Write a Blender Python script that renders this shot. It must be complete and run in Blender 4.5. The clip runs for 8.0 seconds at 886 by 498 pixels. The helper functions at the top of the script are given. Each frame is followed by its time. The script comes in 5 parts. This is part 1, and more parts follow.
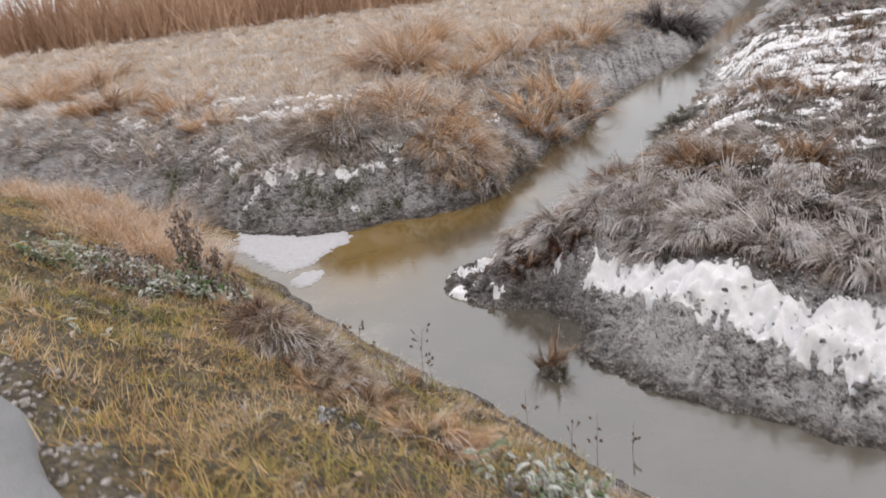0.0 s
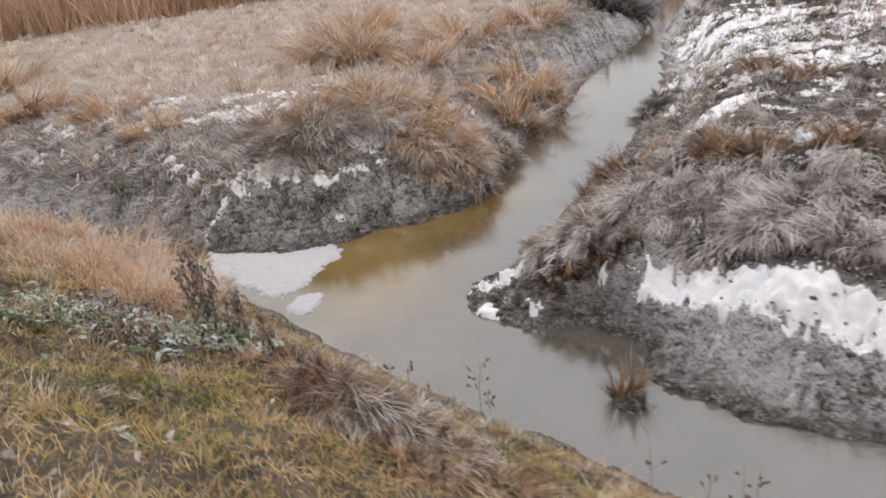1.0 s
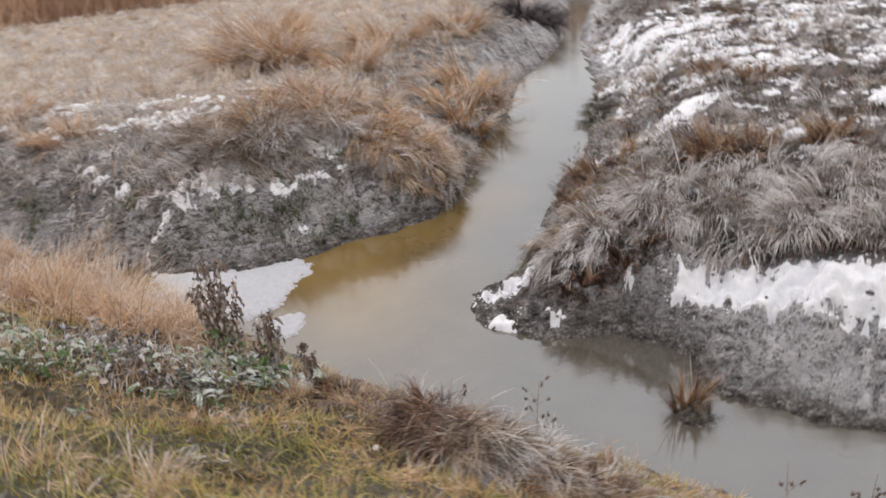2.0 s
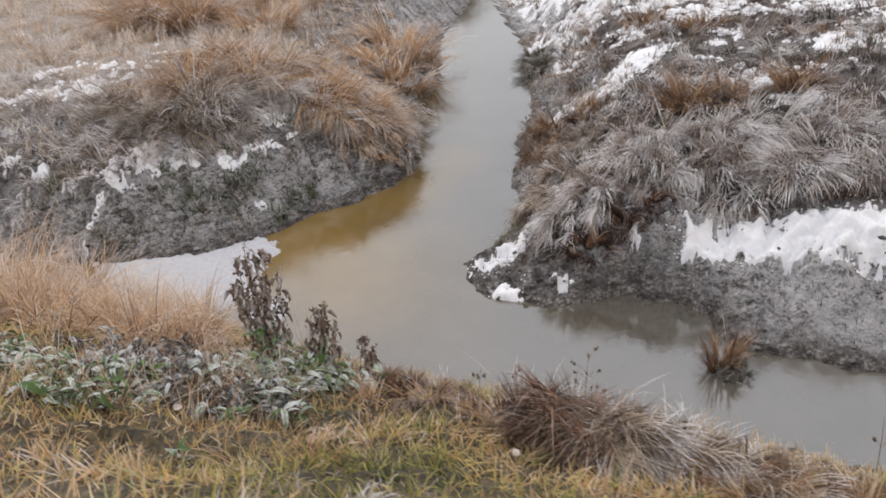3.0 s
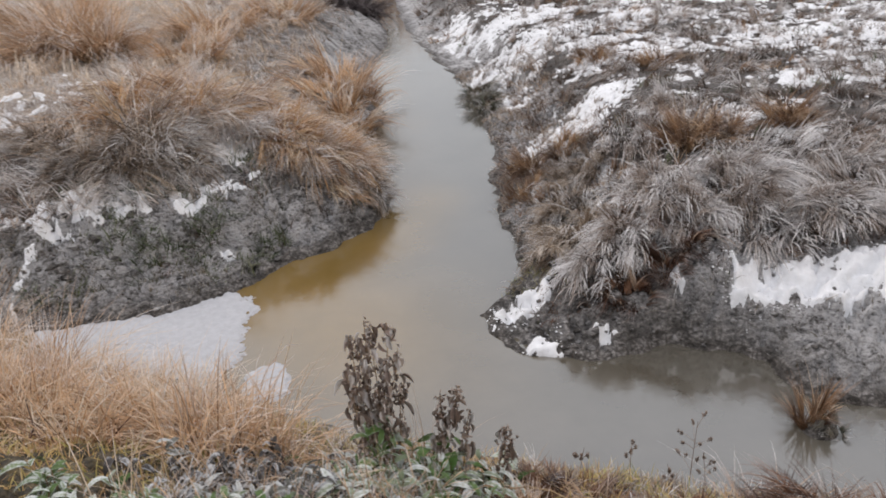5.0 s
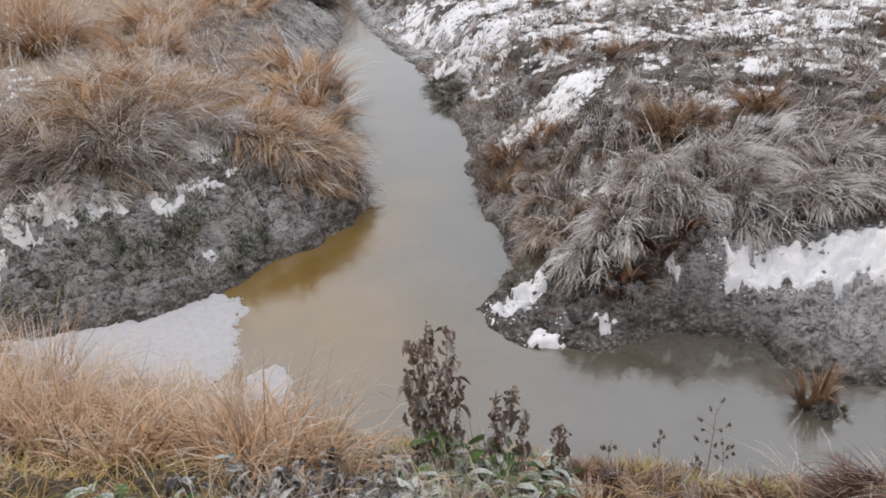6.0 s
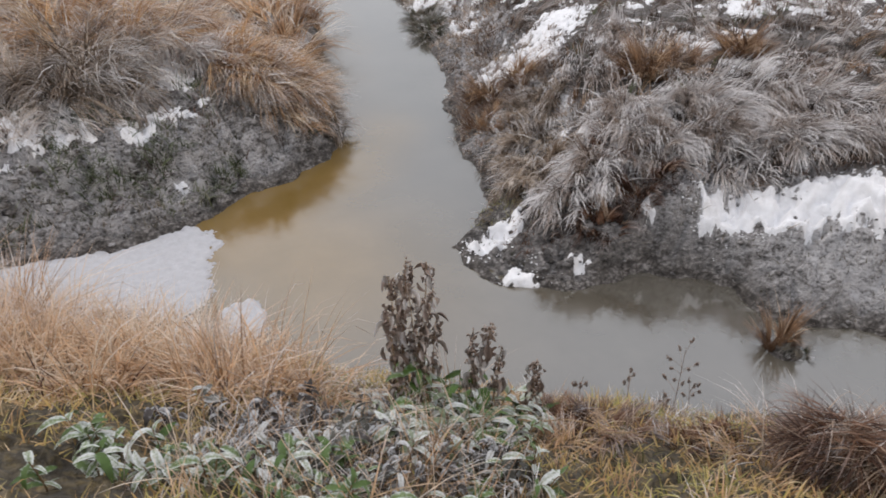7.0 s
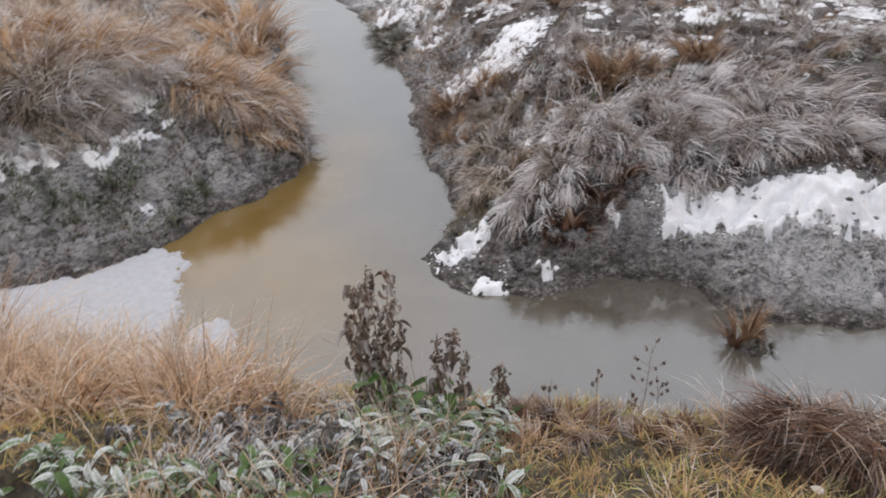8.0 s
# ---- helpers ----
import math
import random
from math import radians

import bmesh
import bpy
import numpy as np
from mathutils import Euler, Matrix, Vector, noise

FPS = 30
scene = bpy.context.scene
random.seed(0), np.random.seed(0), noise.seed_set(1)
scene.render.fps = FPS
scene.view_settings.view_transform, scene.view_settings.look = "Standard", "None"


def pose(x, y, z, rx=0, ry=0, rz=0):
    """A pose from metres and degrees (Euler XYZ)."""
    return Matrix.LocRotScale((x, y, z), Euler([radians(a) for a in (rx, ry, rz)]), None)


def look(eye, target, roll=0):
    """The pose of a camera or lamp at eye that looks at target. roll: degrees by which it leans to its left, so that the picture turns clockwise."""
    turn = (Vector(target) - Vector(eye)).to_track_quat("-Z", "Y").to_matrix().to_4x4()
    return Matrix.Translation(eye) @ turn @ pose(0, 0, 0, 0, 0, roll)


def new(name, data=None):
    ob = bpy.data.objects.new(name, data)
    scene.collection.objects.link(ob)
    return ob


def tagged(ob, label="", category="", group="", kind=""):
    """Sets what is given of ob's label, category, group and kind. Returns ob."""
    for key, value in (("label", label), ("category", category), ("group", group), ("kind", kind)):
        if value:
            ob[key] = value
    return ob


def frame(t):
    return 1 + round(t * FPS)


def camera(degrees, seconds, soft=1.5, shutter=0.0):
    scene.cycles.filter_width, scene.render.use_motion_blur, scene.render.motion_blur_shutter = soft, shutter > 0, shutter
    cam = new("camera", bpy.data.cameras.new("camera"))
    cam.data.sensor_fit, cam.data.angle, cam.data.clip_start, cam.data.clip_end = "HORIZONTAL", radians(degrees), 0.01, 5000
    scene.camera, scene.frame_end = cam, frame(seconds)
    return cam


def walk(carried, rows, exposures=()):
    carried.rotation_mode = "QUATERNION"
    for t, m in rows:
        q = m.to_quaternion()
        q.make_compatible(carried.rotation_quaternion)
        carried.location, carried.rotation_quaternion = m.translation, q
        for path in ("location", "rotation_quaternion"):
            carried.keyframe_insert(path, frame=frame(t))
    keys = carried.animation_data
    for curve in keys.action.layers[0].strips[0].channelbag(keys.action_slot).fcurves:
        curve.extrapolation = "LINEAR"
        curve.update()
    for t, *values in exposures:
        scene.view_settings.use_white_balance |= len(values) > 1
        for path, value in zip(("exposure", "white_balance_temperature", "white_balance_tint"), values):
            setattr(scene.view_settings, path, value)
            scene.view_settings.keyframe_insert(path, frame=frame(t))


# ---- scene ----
cam = camera(62.7, 8.0, soft=1.7, shutter=0.5)
PATH = [
    (0, (1.288, -0.498, 4.246), (1.015, 1.344, 3.517), -7.2),
    (0.5, (0.512, 0.013, 4.374), (0.384, 1.861, 3.62), -5.0),
    (1, (-0.056, 0.584, 4.314), (-0.121, 2.422, 3.527), -8.1),
    (1.5, (-0.667, 1.132, 4.234), (-0.685, 2.983, 3.477), -5.9),
    (2, (-1.41, 1.461, 4.089), (-1.164, 3.283, 3.301), -6.3),
    (2.2, (-1.607, 1.688, 4.083), (-1.316, 3.467, 3.218), -8.0),
    (3.3, (-2.539, 2.475, 4.072), (-1.99, 4.17, 3.163), -5.0),
    (3.5, (-2.51, 2.699, 3.928), (-2.084, 4.438, 3.037), -9.8),
    (4, (-2.844, 2.992, 3.973), (-2.011, 4.548, 3.032), -3.7),
    (4.5, (-3.117, 3.229, 3.959), (-2.267, 4.818, 3.091), -2.8),
    (4.7, (-3.207, 3.406, 3.877), (-2.425, 5.047, 3.043), -3.4),
    (5.8, (-3.739, 3.864, 3.916), (-2.741, 5.355, 3.033), -2.1),
    (6, (-3.761, 3.927, 3.922), (-2.819, 5.459, 3.048), -2.8),
    (6.5, (-3.776, 3.971, 3.917), (-2.828, 5.448, 2.96), -3.1),
    (7, (-3.779, 3.957, 3.906), (-2.824, 5.384, 2.881), -0.5),
    (7.5, (-3.753, 3.884, 3.901), (-2.665, 5.256, 2.935), -3.2),
    (8, (-3.747, 3.874, 3.887), (-2.725, 5.28, 2.897), -1.6),
]
EXPOSURES = [(0.0, 0.21, 7050, 15), (2.2, 0.2, 6950, 15), (3.5, 0.14, 6800, 14), (4.0, 0.24, 6750, 14), (4.5, 0.08, 6800, 14), (6.0, 0.07, 6850, 14), (8.0, 0.1, 6700, 14)]
walk(cam, [(t, look(eye, target, roll)) for t, eye, target, roll in PATH], EXPOSURES)

# ---- light ----
world = bpy.data.worlds.new("overcast_sky")
scene.world = world
world.use_nodes = True
wn, wl = world.node_tree.nodes, world.node_tree.links
sky = wn.new("ShaderNodeTexSky")
sky.sky_type, sky.sun_disc = "NISHITA", False
sky.sun_elevation, sky.sun_rotation, sky.dust_density, sky.air_density = radians(24), radians(150), 4.0, 1.5
cloud = wn.new("ShaderNodeMix")
cloud.data_type = "RGBA"
cloud.inputs["Factor"].default_value = 0.82
cloud.inputs["B"].default_value = (7.7, 8.3, 9.1, 1)
wl.new(sky.outputs["Color"], cloud.inputs["A"])
wl.new(cloud.outputs["Result"], wn["Background"].inputs["Color"])
wn["Background"].inputs["Strength"].default_value = 0.125
sun = new("sun", bpy.data.lights.new("sun", "SUN"))
sun.data.energy, sun.data.angle, sun.data.color = 0.9, radians(40), (1.0, 0.93, 0.84)
sun.matrix_world = look((0, 0, 30), (9, -14, 14))


# ---- smooth noise on arrays ----
def vnoise(x, y, seed=0):
    x, y = np.asarray(x, float), np.asarray(y, float)
    xi, yi = np.floor(x), np.floor(y)
    fx, fy = x - xi, y - yi
    fx, fy = fx * fx * (3 - 2 * fx), fy * fy * (3 - 2 * fy)

    def h(a, b):
        v = np.sin(a * 127.1 + b * 311.7 + seed * 74.7) * 43758.5453
        return v - np.floor(v)

    return (h(xi, yi) * (1 - fx) + h(xi + 1, yi) * fx) * (1 - fy) + (h(xi, yi + 1) * (1 - fx) + h(xi + 1, yi + 1) * fx) * fy


def fbm(x, y, size, octaves=4, seed=0):
    """About -1 to 1, with features of that size in metres."""
    out, amp, total = 0.0, 1.0, 0.0
    for k in range(octaves):
        out = out + amp * (2 * vnoise(x / size * 2**k + 17.3 * k, y / size * 2**k - 9.1 * k, seed + k) - 1)
        total, amp = total + amp, amp * 0.55
    return out / total * 1.6


def smooth(a, b, v):
    s = np.clip((v - a) / (b - a), 0, 1)
    return s * s * (3 - 2 * s)


# ---- plan of the ditch: three shores, water at z = 0 ----
SHORE_LEFT = [(15.0, 48), (6.9, 27.0), (4.5, 22.6), (3.8, 21.2), (2.4, 17.2), (1.6, 16.2), (1.18, 14.8), (0.57, 12.93), (-0.1, 12.1), (-0.7, 11.88), (-1.3, 11.76), (-1.75, 11.6), (-2.1, 11.3), (-2.85, 11.25), (-3.6, 11.5), (-4.15, 11.65), (-6.7, 13.5), (-9.8, 15.1), (-15, 17.0), (-25, 19.6), (-60, 27)]
SHORE_NEAR = [(-60, 25.6), (-25, 18.4), (-15, 15.8), (-10, 14.0), (-7, 12.5), (-4.6, 10.9), (-2.3, 8.8), (-1.6, 7.95), (-0.6, 6.95), (0.1, 6.3), (0.6, 5.85), (1.3, 5.1), (2.4, 4.1), (42, -35.5)]
SHORE_RIGHT = [(44, -30), (8, 1.9), (4.0, 4.87), (3.17, 5.37), (2.5, 5.8), (2.2, 6.0), (1.75, 6.42), (1.66, 6.7), (1.68, 7.0), (1.62, 7.4), (1.3, 7.85), (0.82, 7.98), (0.4, 8.12), (-0.02, 8.4), (-0.13, 8.65), (-0.07, 9.3), (0.15, 9.48), (0.5, 9.63), (0.85, 9.92), (1.2, 10.6), (1.58, 11.5), (2.15, 12.65), (3.3, 14.4), (4.0, 16.0), (5.3, 18.9), (5.9, 21.0), (7.5, 26.5), (16.0, 48)]


def shore_distance(x, y, chain):
    best = np.full(np.shape(x), 1e9)
    for (ax, ay), (bx, by) in zip(chain, chain[1:]):
        dx, dy = bx - ax, by - ay
        s = np.clip(((x - ax) * dx + (y - ay) * dy) / (dx * dx + dy * dy), 0, 1)
        best = np.minimum(best, np.hypot(x - ax - s * dx, y - ay - s * dy))
    return best


def inside(x, y, ring):
    odd = np.zeros(np.shape(x), bool)
    for (ax, ay), (bx, by) in zip(ring, ring[1:] + ring[:1]):
        if ay != by:
            odd ^= ((ay > y) != (by > y)) & (x < (bx - ax) * (y - ay) / (by - ay) + ax)
    return odd


WATER_RING = SHORE_LEFT + SHORE_NEAR + SHORE_RIGHT
ROAD_EDGE, ROAD_Z = 3.87, 2.66


def plan(x, y):
    """Distances to the three shores, whether wet, and the three banks as masks."""
    wx = x + 0.09 * fbm(x, y, 0.45, 3, 3)
    wy = y + 0.09 * fbm(x, y, 0.45, 3, 9)
    dl, dn, dr = (shore_distance(wx, wy, c) for c in (SHORE_LEFT, SHORE_NEAR, SHORE_RIGHT))
    wet = inside(wx, wy, WATER_RING)
    near = (dn <= np.minimum(dl, dr)) & ~wet
    left = ~wet & ~near & (dl < dr)
    right = ~wet & ~near & ~left
    return dl, dn, dr, wet, near, left, right


def terrain(x, y):
    dl, dn, dr, wet, near, left, right = plan(x, y)
    zn = np.interp(dn, [0, 0.4, 1.1, 1.5, 2.0, 2.4, 3.2, 3.6, 3.8, 4.3, 9.5, 12, 40], [0, 0.31, 0.86, 1.17, 1.46, 1.69, 2.18, 2.5, 2.61, 2.62, 2.62, 2.3, 1.6])
    zl = np.interp(dl, [0, 0.12, 0.5, 1.0, 1.6, 2.5, 6, 60], [0, 0.12, 0.4, 0.72, 0.93, 1.15, 1.3, 1.3])
    zr = np.interp(dr, [0, 0.08, 0.5, 0.9, 1.2, 1.5, 2.5, 6, 60], [0, 0.08, 0.32, 0.56, 0.8, 0.95, 1.05, 1.15, 1.3])
    zr = zr * (1 - 0.5 * smooth(9.4, 10.6, y) * (1 - smooth(0.8, 2.2, dr)))
    zr = zr * (1 - 0.45 * np.exp(-((x - 0.4) ** 2 + (y - 8.75) ** 2) / 0.35)) + 0.42 * np.exp(-((x - 1.75) ** 2 + (y - 7.98) ** 2) / 0.45) * smooth(0.05, 0.3, dr)
    zw = -0.05 - 0.3 * smooth(0, 0.6, np.minimum(np.minimum(dl, dn), dr))
    z = np.where(wet, zw, np.where(near, zn, np.where(left, zl, zr)))
    d = np.minimum(np.minimum(dl, dn), dr)
    rough = smooth(0, 0.25, d) * ~wet * (1 - near * smooth(3.2, 3.7, dn))
    mud = rough * (left * (1 - smooth(1.0, 1.8, dl)) + right * (1 - smooth(1.1, 1.6, dr)) + near * 0.4)
    z = z + rough * 0.05 * fbm(x, y, 1.3, 3, 5) + (0.25 + 0.75 * mud) * rough * 0.065 * fbm(x, y, 0.38, 3, 21)
    clod = np.abs(fbm(0.7 * x - 0.7 * y, 1.5 * (0.7 * x + 0.7 * y), 0.3, 3, 33))
    ledge = z + 0.05 * fbm(x, y, 0.9, 2, 47)
    z = z + mud * (0.75 * left + 0.2 * right) * (0.13 * (np.floor(ledge / 0.13) + smooth(0.25, 0.75, ledge / 0.13 - np.floor(ledge / 0.13))) - ledge)
    z = z - mud * 0.12 * (1 - smooth(0.0, 0.45, clod)) + mud * 0.055 * fbm(x, y, 0.13, 2, 41) + mud * 0.05 * np.maximum(fbm(x, y, 0.22, 2, 43), 0)
    z = np.maximum(z, 0.09 - 4.5 * ((x - 1.29) ** 2 + (y - 6.36) ** 2) - 9 * (wet < 0.5))
    far = smooth(20, 60, np.hypot(x, y - 8))
    return z + far * 0.25 * fbm(x, y, 14.0, 2, 55)


STRIP = [(1.84, 7.86), (2.25, 7.58), (2.85, 7.05), (3.5, 6.45), (4.3, 5.72), (5.3, 4.85)]


def above_strip(x, y):
    """How far a place lies up the slope from the middle of the snow strip."""
    return (x - 2.85) * 0.646 + (y - 7.05) * 0.763


def axis_steps(lo, hi, step, reach):
    """Even steps between lo and hi, then ever longer ones out to the reach."""
    mid = list(np.arange(lo, hi + 1e-6, step))
    up, s = [], step
    while (up[-1] if up else hi) < reach:
        s *= 1.09
        up.append((up[-1] if up else hi) + s)
    down, s = [], step
    while (down[-1] if down else lo) > -reach:
        s *= 1.09
        down.append((down[-1] if down else lo) - s)
    return np.array(down[::-1] + mid + up)


GX, GY = axis_steps(-5.5, 6.0, 0.031, 1500), axis_steps(1.5, 14.5, 0.031, 1500)
XX, YY = np.meshgrid(GX, GY)
GZ = terrain(XX, YY)


def gz(x, y):
    """Height of the ground sheet at places."""
    x, y = np.asarray(x, float), np.asarray(y, float)
    i, j = np.clip(np.searchsorted(GX, x) - 1, 0, len(GX) - 2), np.clip(np.searchsorted(GY, y) - 1, 0, len(GY) - 2)
    a, b = (x - GX[i]) / (GX[i + 1] - GX[i]), (y - GY[j]) / (GY[j + 1] - GY[j])
    return (GZ[j, i] * (1 - a) + GZ[j, i + 1] * a) * (1 - b) + (GZ[j + 1, i] * (1 - a) + GZ[j + 1, i + 1] * a) * b


# ---- mesh helpers ----
def mesh_of(name, verts, faces, mat, floats=None, flat=False):
    """A mesh from arrays: verts (n, 3), faces (m, 3 or 4), named per-vertex floats."""
    verts, faces = np.asarray(verts, np.float32), np.asarray(faces, np.int32)
    me = bpy.data.meshes.new(name)
    me.vertices.add(len(verts))
    me.vertices.foreach_set("co", verts.ravel())
    k = faces.shape[1]
    me.loops.add(faces.size)
    me.loops.foreach_set("vertex_index", faces.ravel())
    me.polygons.add(len(faces))
    me.polygons.foreach_set("loop_start", np.arange(len(faces), dtype=np.int32) * k)
    me.update(calc_edges=True)
    if not flat:
        me.polygons.foreach_set("use_smooth", np.ones(len(faces), bool))
    for key, values in (floats or {}).items():
        layer = me.attributes.new(key, "FLOAT", "POINT")
        layer.data.foreach_set("value", np.asarray(values, np.float32))
    me.materials.append(mat)
    return me


def grid_faces(nx, ny):
    a = np.arange(ny - 1)[:, None] * nx + np.arange(nx - 1)
    return np.stack([a, a + 1, a + nx + 1, a + nx], -1).reshape(-1, 4)


def part(name, me, parent, label=""):
    ob = new(name, me)
    ob.parent = parent
    return tagged(ob, label=label)


# ---- materials ----
def node_material(name, rough=0.85, spec=0.3):
    mat = bpy.data.materials.new(name)
    mat.use_nodes = True
    b = mat.node_tree.nodes["Principled BSDF"]
    b.inputs["Roughness"].default_value, b.inputs["Specular IOR Level"].default_value = rough, spec
    return mat, mat.node_tree.nodes, mat.node_tree.links, b


def tex_noise(n, l, scale, detail=5, rough=0.6, space="Object"):
    co = n.new("ShaderNodeTexCoord")
    t = n.new("ShaderNodeTexNoise")
    t.inputs["Scale"].default_value, t.inputs["Detail"].default_value, t.inputs["Roughness"].default_value = scale, detail, rough
    l.new(co.outputs[space], t.inputs["Vector"])
    return t.outputs["Fac"]


def ramp(n, l, fac, stops):
    r = n.new("ShaderNodeValToRGB")
    while len(r.color_ramp.elements) < len(stops):
        r.color_ramp.elements.new(0.5)
    for e, (p, c) in zip(r.color_ramp.elements, stops):
        e.position, e.color = p, (*c, 1)
    l.new(fac, r.inputs["Fac"])
    return r.outputs["Color"]


def attr(n, name):
    a = n.new("ShaderNodeAttribute")
    a.attribute_name = name
    return a.outputs["Fac"]


def calc(n, l, op, a, b):
    m = n.new("ShaderNodeMath")
    m.operation, m.use_clamp = op, op in ("MULTIPLY_ADD",)
    for k, v in enumerate((a, b)):
        if isinstance(v, (int, float)):
            m.inputs[k].default_value = v
        else:
            l.new(v, m.inputs[k])
    return m.outputs["Value"]


def step_map(n, l, v, lo, hi):
    m = n.new("ShaderNodeMapRange")
    m.interpolation_type = "SMOOTHSTEP"
    m.inputs["From Min"].default_value, m.inputs["From Max"].default_value = lo, hi
    l.new(v, m.inputs["Value"])
    return m.outputs["Result"]


def blend(n, l, fac, a, b):
    m = n.new("ShaderNodeMix")
    m.data_type = "RGBA"
    for key, v in (("Factor", fac), ("A", a), ("B", b)):
        if isinstance(v, (int, float)):
            m.inputs[key].default_value = v
        elif isinstance(v, tuple):
            m.inputs[key].default_value = (*v, 1)
        else:
            l.new(v, m.inputs[key])
    return m.outputs["Result"]


def bump(n, l, b, height, strength, dist):
    k = n.new("ShaderNodeBump")
    k.inputs["Strength"].default_value, k.inputs["Distance"].default_value = strength, dist
    l.new(height, k.inputs["Height"])
    l.new(k.outputs["Normal"], b.inputs["Normal"])


def ground_material():
    mat, n, l, b = node_material("ground_soil", 0.8, 0.3)
    fine, mid, big = tex_noise(n, l, 30, 5), tex_noise(n, l, 8, 6), tex_noise(n, l, 1.6, 4)
    place = n.new("ShaderNodeTexCoord")
    squash = n.new("ShaderNodeMapping")
    squash.inputs["Scale"].default_value = (1.0, 1.0, 2.5)
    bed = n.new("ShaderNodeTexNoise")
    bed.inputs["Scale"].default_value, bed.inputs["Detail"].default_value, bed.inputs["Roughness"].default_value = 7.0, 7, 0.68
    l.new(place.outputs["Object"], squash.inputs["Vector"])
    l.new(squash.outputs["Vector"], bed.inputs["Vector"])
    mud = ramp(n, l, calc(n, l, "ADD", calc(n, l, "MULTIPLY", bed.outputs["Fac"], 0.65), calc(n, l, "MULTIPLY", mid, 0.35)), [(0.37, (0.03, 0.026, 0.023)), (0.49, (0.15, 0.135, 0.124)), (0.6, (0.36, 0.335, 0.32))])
    turf = ramp(n, l, mid, [(0.34, (0.045, 0.034, 0.016)), (0.55, (0.17, 0.125, 0.055)), (0.75, (0.32, 0.23, 0.11))])
    litter = ramp(n, l, mid, [(0.3, (0.03, 0.022, 0.016)), (0.55, (0.08, 0.06, 0.045)), (0.75, (0.17, 0.135, 0.11))])
    col = blend(n, l, attr(n, "turf"), litter, turf)
    fallow = ramp(n, l, mid, [(0.3, (0.26, 0.18, 0.12)), (0.55, (0.48, 0.37, 0.28)), (0.75, (0.66, 0.56, 0.47))])
    col = blend(n, l, attr(n, "field"), col, fallow)
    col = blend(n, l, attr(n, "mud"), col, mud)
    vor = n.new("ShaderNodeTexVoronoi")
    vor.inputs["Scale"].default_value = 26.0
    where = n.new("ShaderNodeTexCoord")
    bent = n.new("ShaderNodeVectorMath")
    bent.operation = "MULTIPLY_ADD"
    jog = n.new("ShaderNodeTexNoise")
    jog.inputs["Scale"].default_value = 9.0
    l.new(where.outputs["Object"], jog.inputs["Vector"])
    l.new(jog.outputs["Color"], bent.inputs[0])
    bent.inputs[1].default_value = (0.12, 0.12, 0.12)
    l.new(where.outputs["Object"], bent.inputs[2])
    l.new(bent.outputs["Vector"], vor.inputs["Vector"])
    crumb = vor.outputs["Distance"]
    # Crevice shade between the crumbs, painted into the colour as near-black.
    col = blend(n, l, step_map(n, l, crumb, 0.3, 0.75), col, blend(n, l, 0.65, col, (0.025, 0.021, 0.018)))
    grain = calc(n, l, "ADD", calc(n, l, "MULTIPLY", calc(n, l, "ADD", fine, bed.outputs["Fac"]), 0.5), calc(n, l, "MULTIPLY", big, 0.5))
    dust = calc(n, l, "MULTIPLY", step_map(n, l, grain, 0.58, 0.84), attr(n, "frost"))
    col = blend(n, l, dust, col, (0.6, 0.585, 0.59))
    l.new(col, b.inputs["Base Color"])
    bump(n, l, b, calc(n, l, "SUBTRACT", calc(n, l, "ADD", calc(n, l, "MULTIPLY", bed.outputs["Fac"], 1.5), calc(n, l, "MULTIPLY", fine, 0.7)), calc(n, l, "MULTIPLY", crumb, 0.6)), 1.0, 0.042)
    return mat


def water_material():
    mat, n, l, b = node_material("turbid_water", 0.06, 0.5)
    big = tex_noise(n, l, 0.9, 4)
    # Ochre silt tint that also paints in the left bank's brown reflection.
    ochre = ramp(n, l, big, [(0.3, (0.19, 0.12, 0.032)), (0.7, (0.25, 0.16, 0.055))])
    murky = ramp(n, l, big, [(0.3, (0.088, 0.079, 0.063)), (0.7, (0.125, 0.113, 0.092))])
    l.new(blend(n, l, attr(n, "silt_reflection"), murky, ochre), b.inputs["Base Color"])
    b.inputs["IOR"].default_value = 2.6
    l.new(ramp(n, l, tex_noise(n, l, 1.6, 5), [(0.35, (0.05, 0.05, 0.05)), (0.7, (0.13, 0.13, 0.13))]), b.inputs["Roughness"])
    bump(n, l, b, calc(n, l, "ADD", tex_noise(n, l, 9, 3), tex_noise(n, l, 2.2, 3)), 0.07, 0.02)
    return mat


def snow_material(name, tint):
    mat, n, l, b = node_material(name, 0.75, 0.25)
    fine, mid = tex_noise(n, l, 60, 4), tex_noise(n, l, 12, 5)
    l.new(blend(n, l, step_map(n, l, mid, 0.35, 0.7), tuple(0.9 * c for c in tint), tint), b.inputs["Base Color"])
    bump(n, l, b, calc(n, l, "ADD", fine, mid), 0.6, 0.02)
    return mat


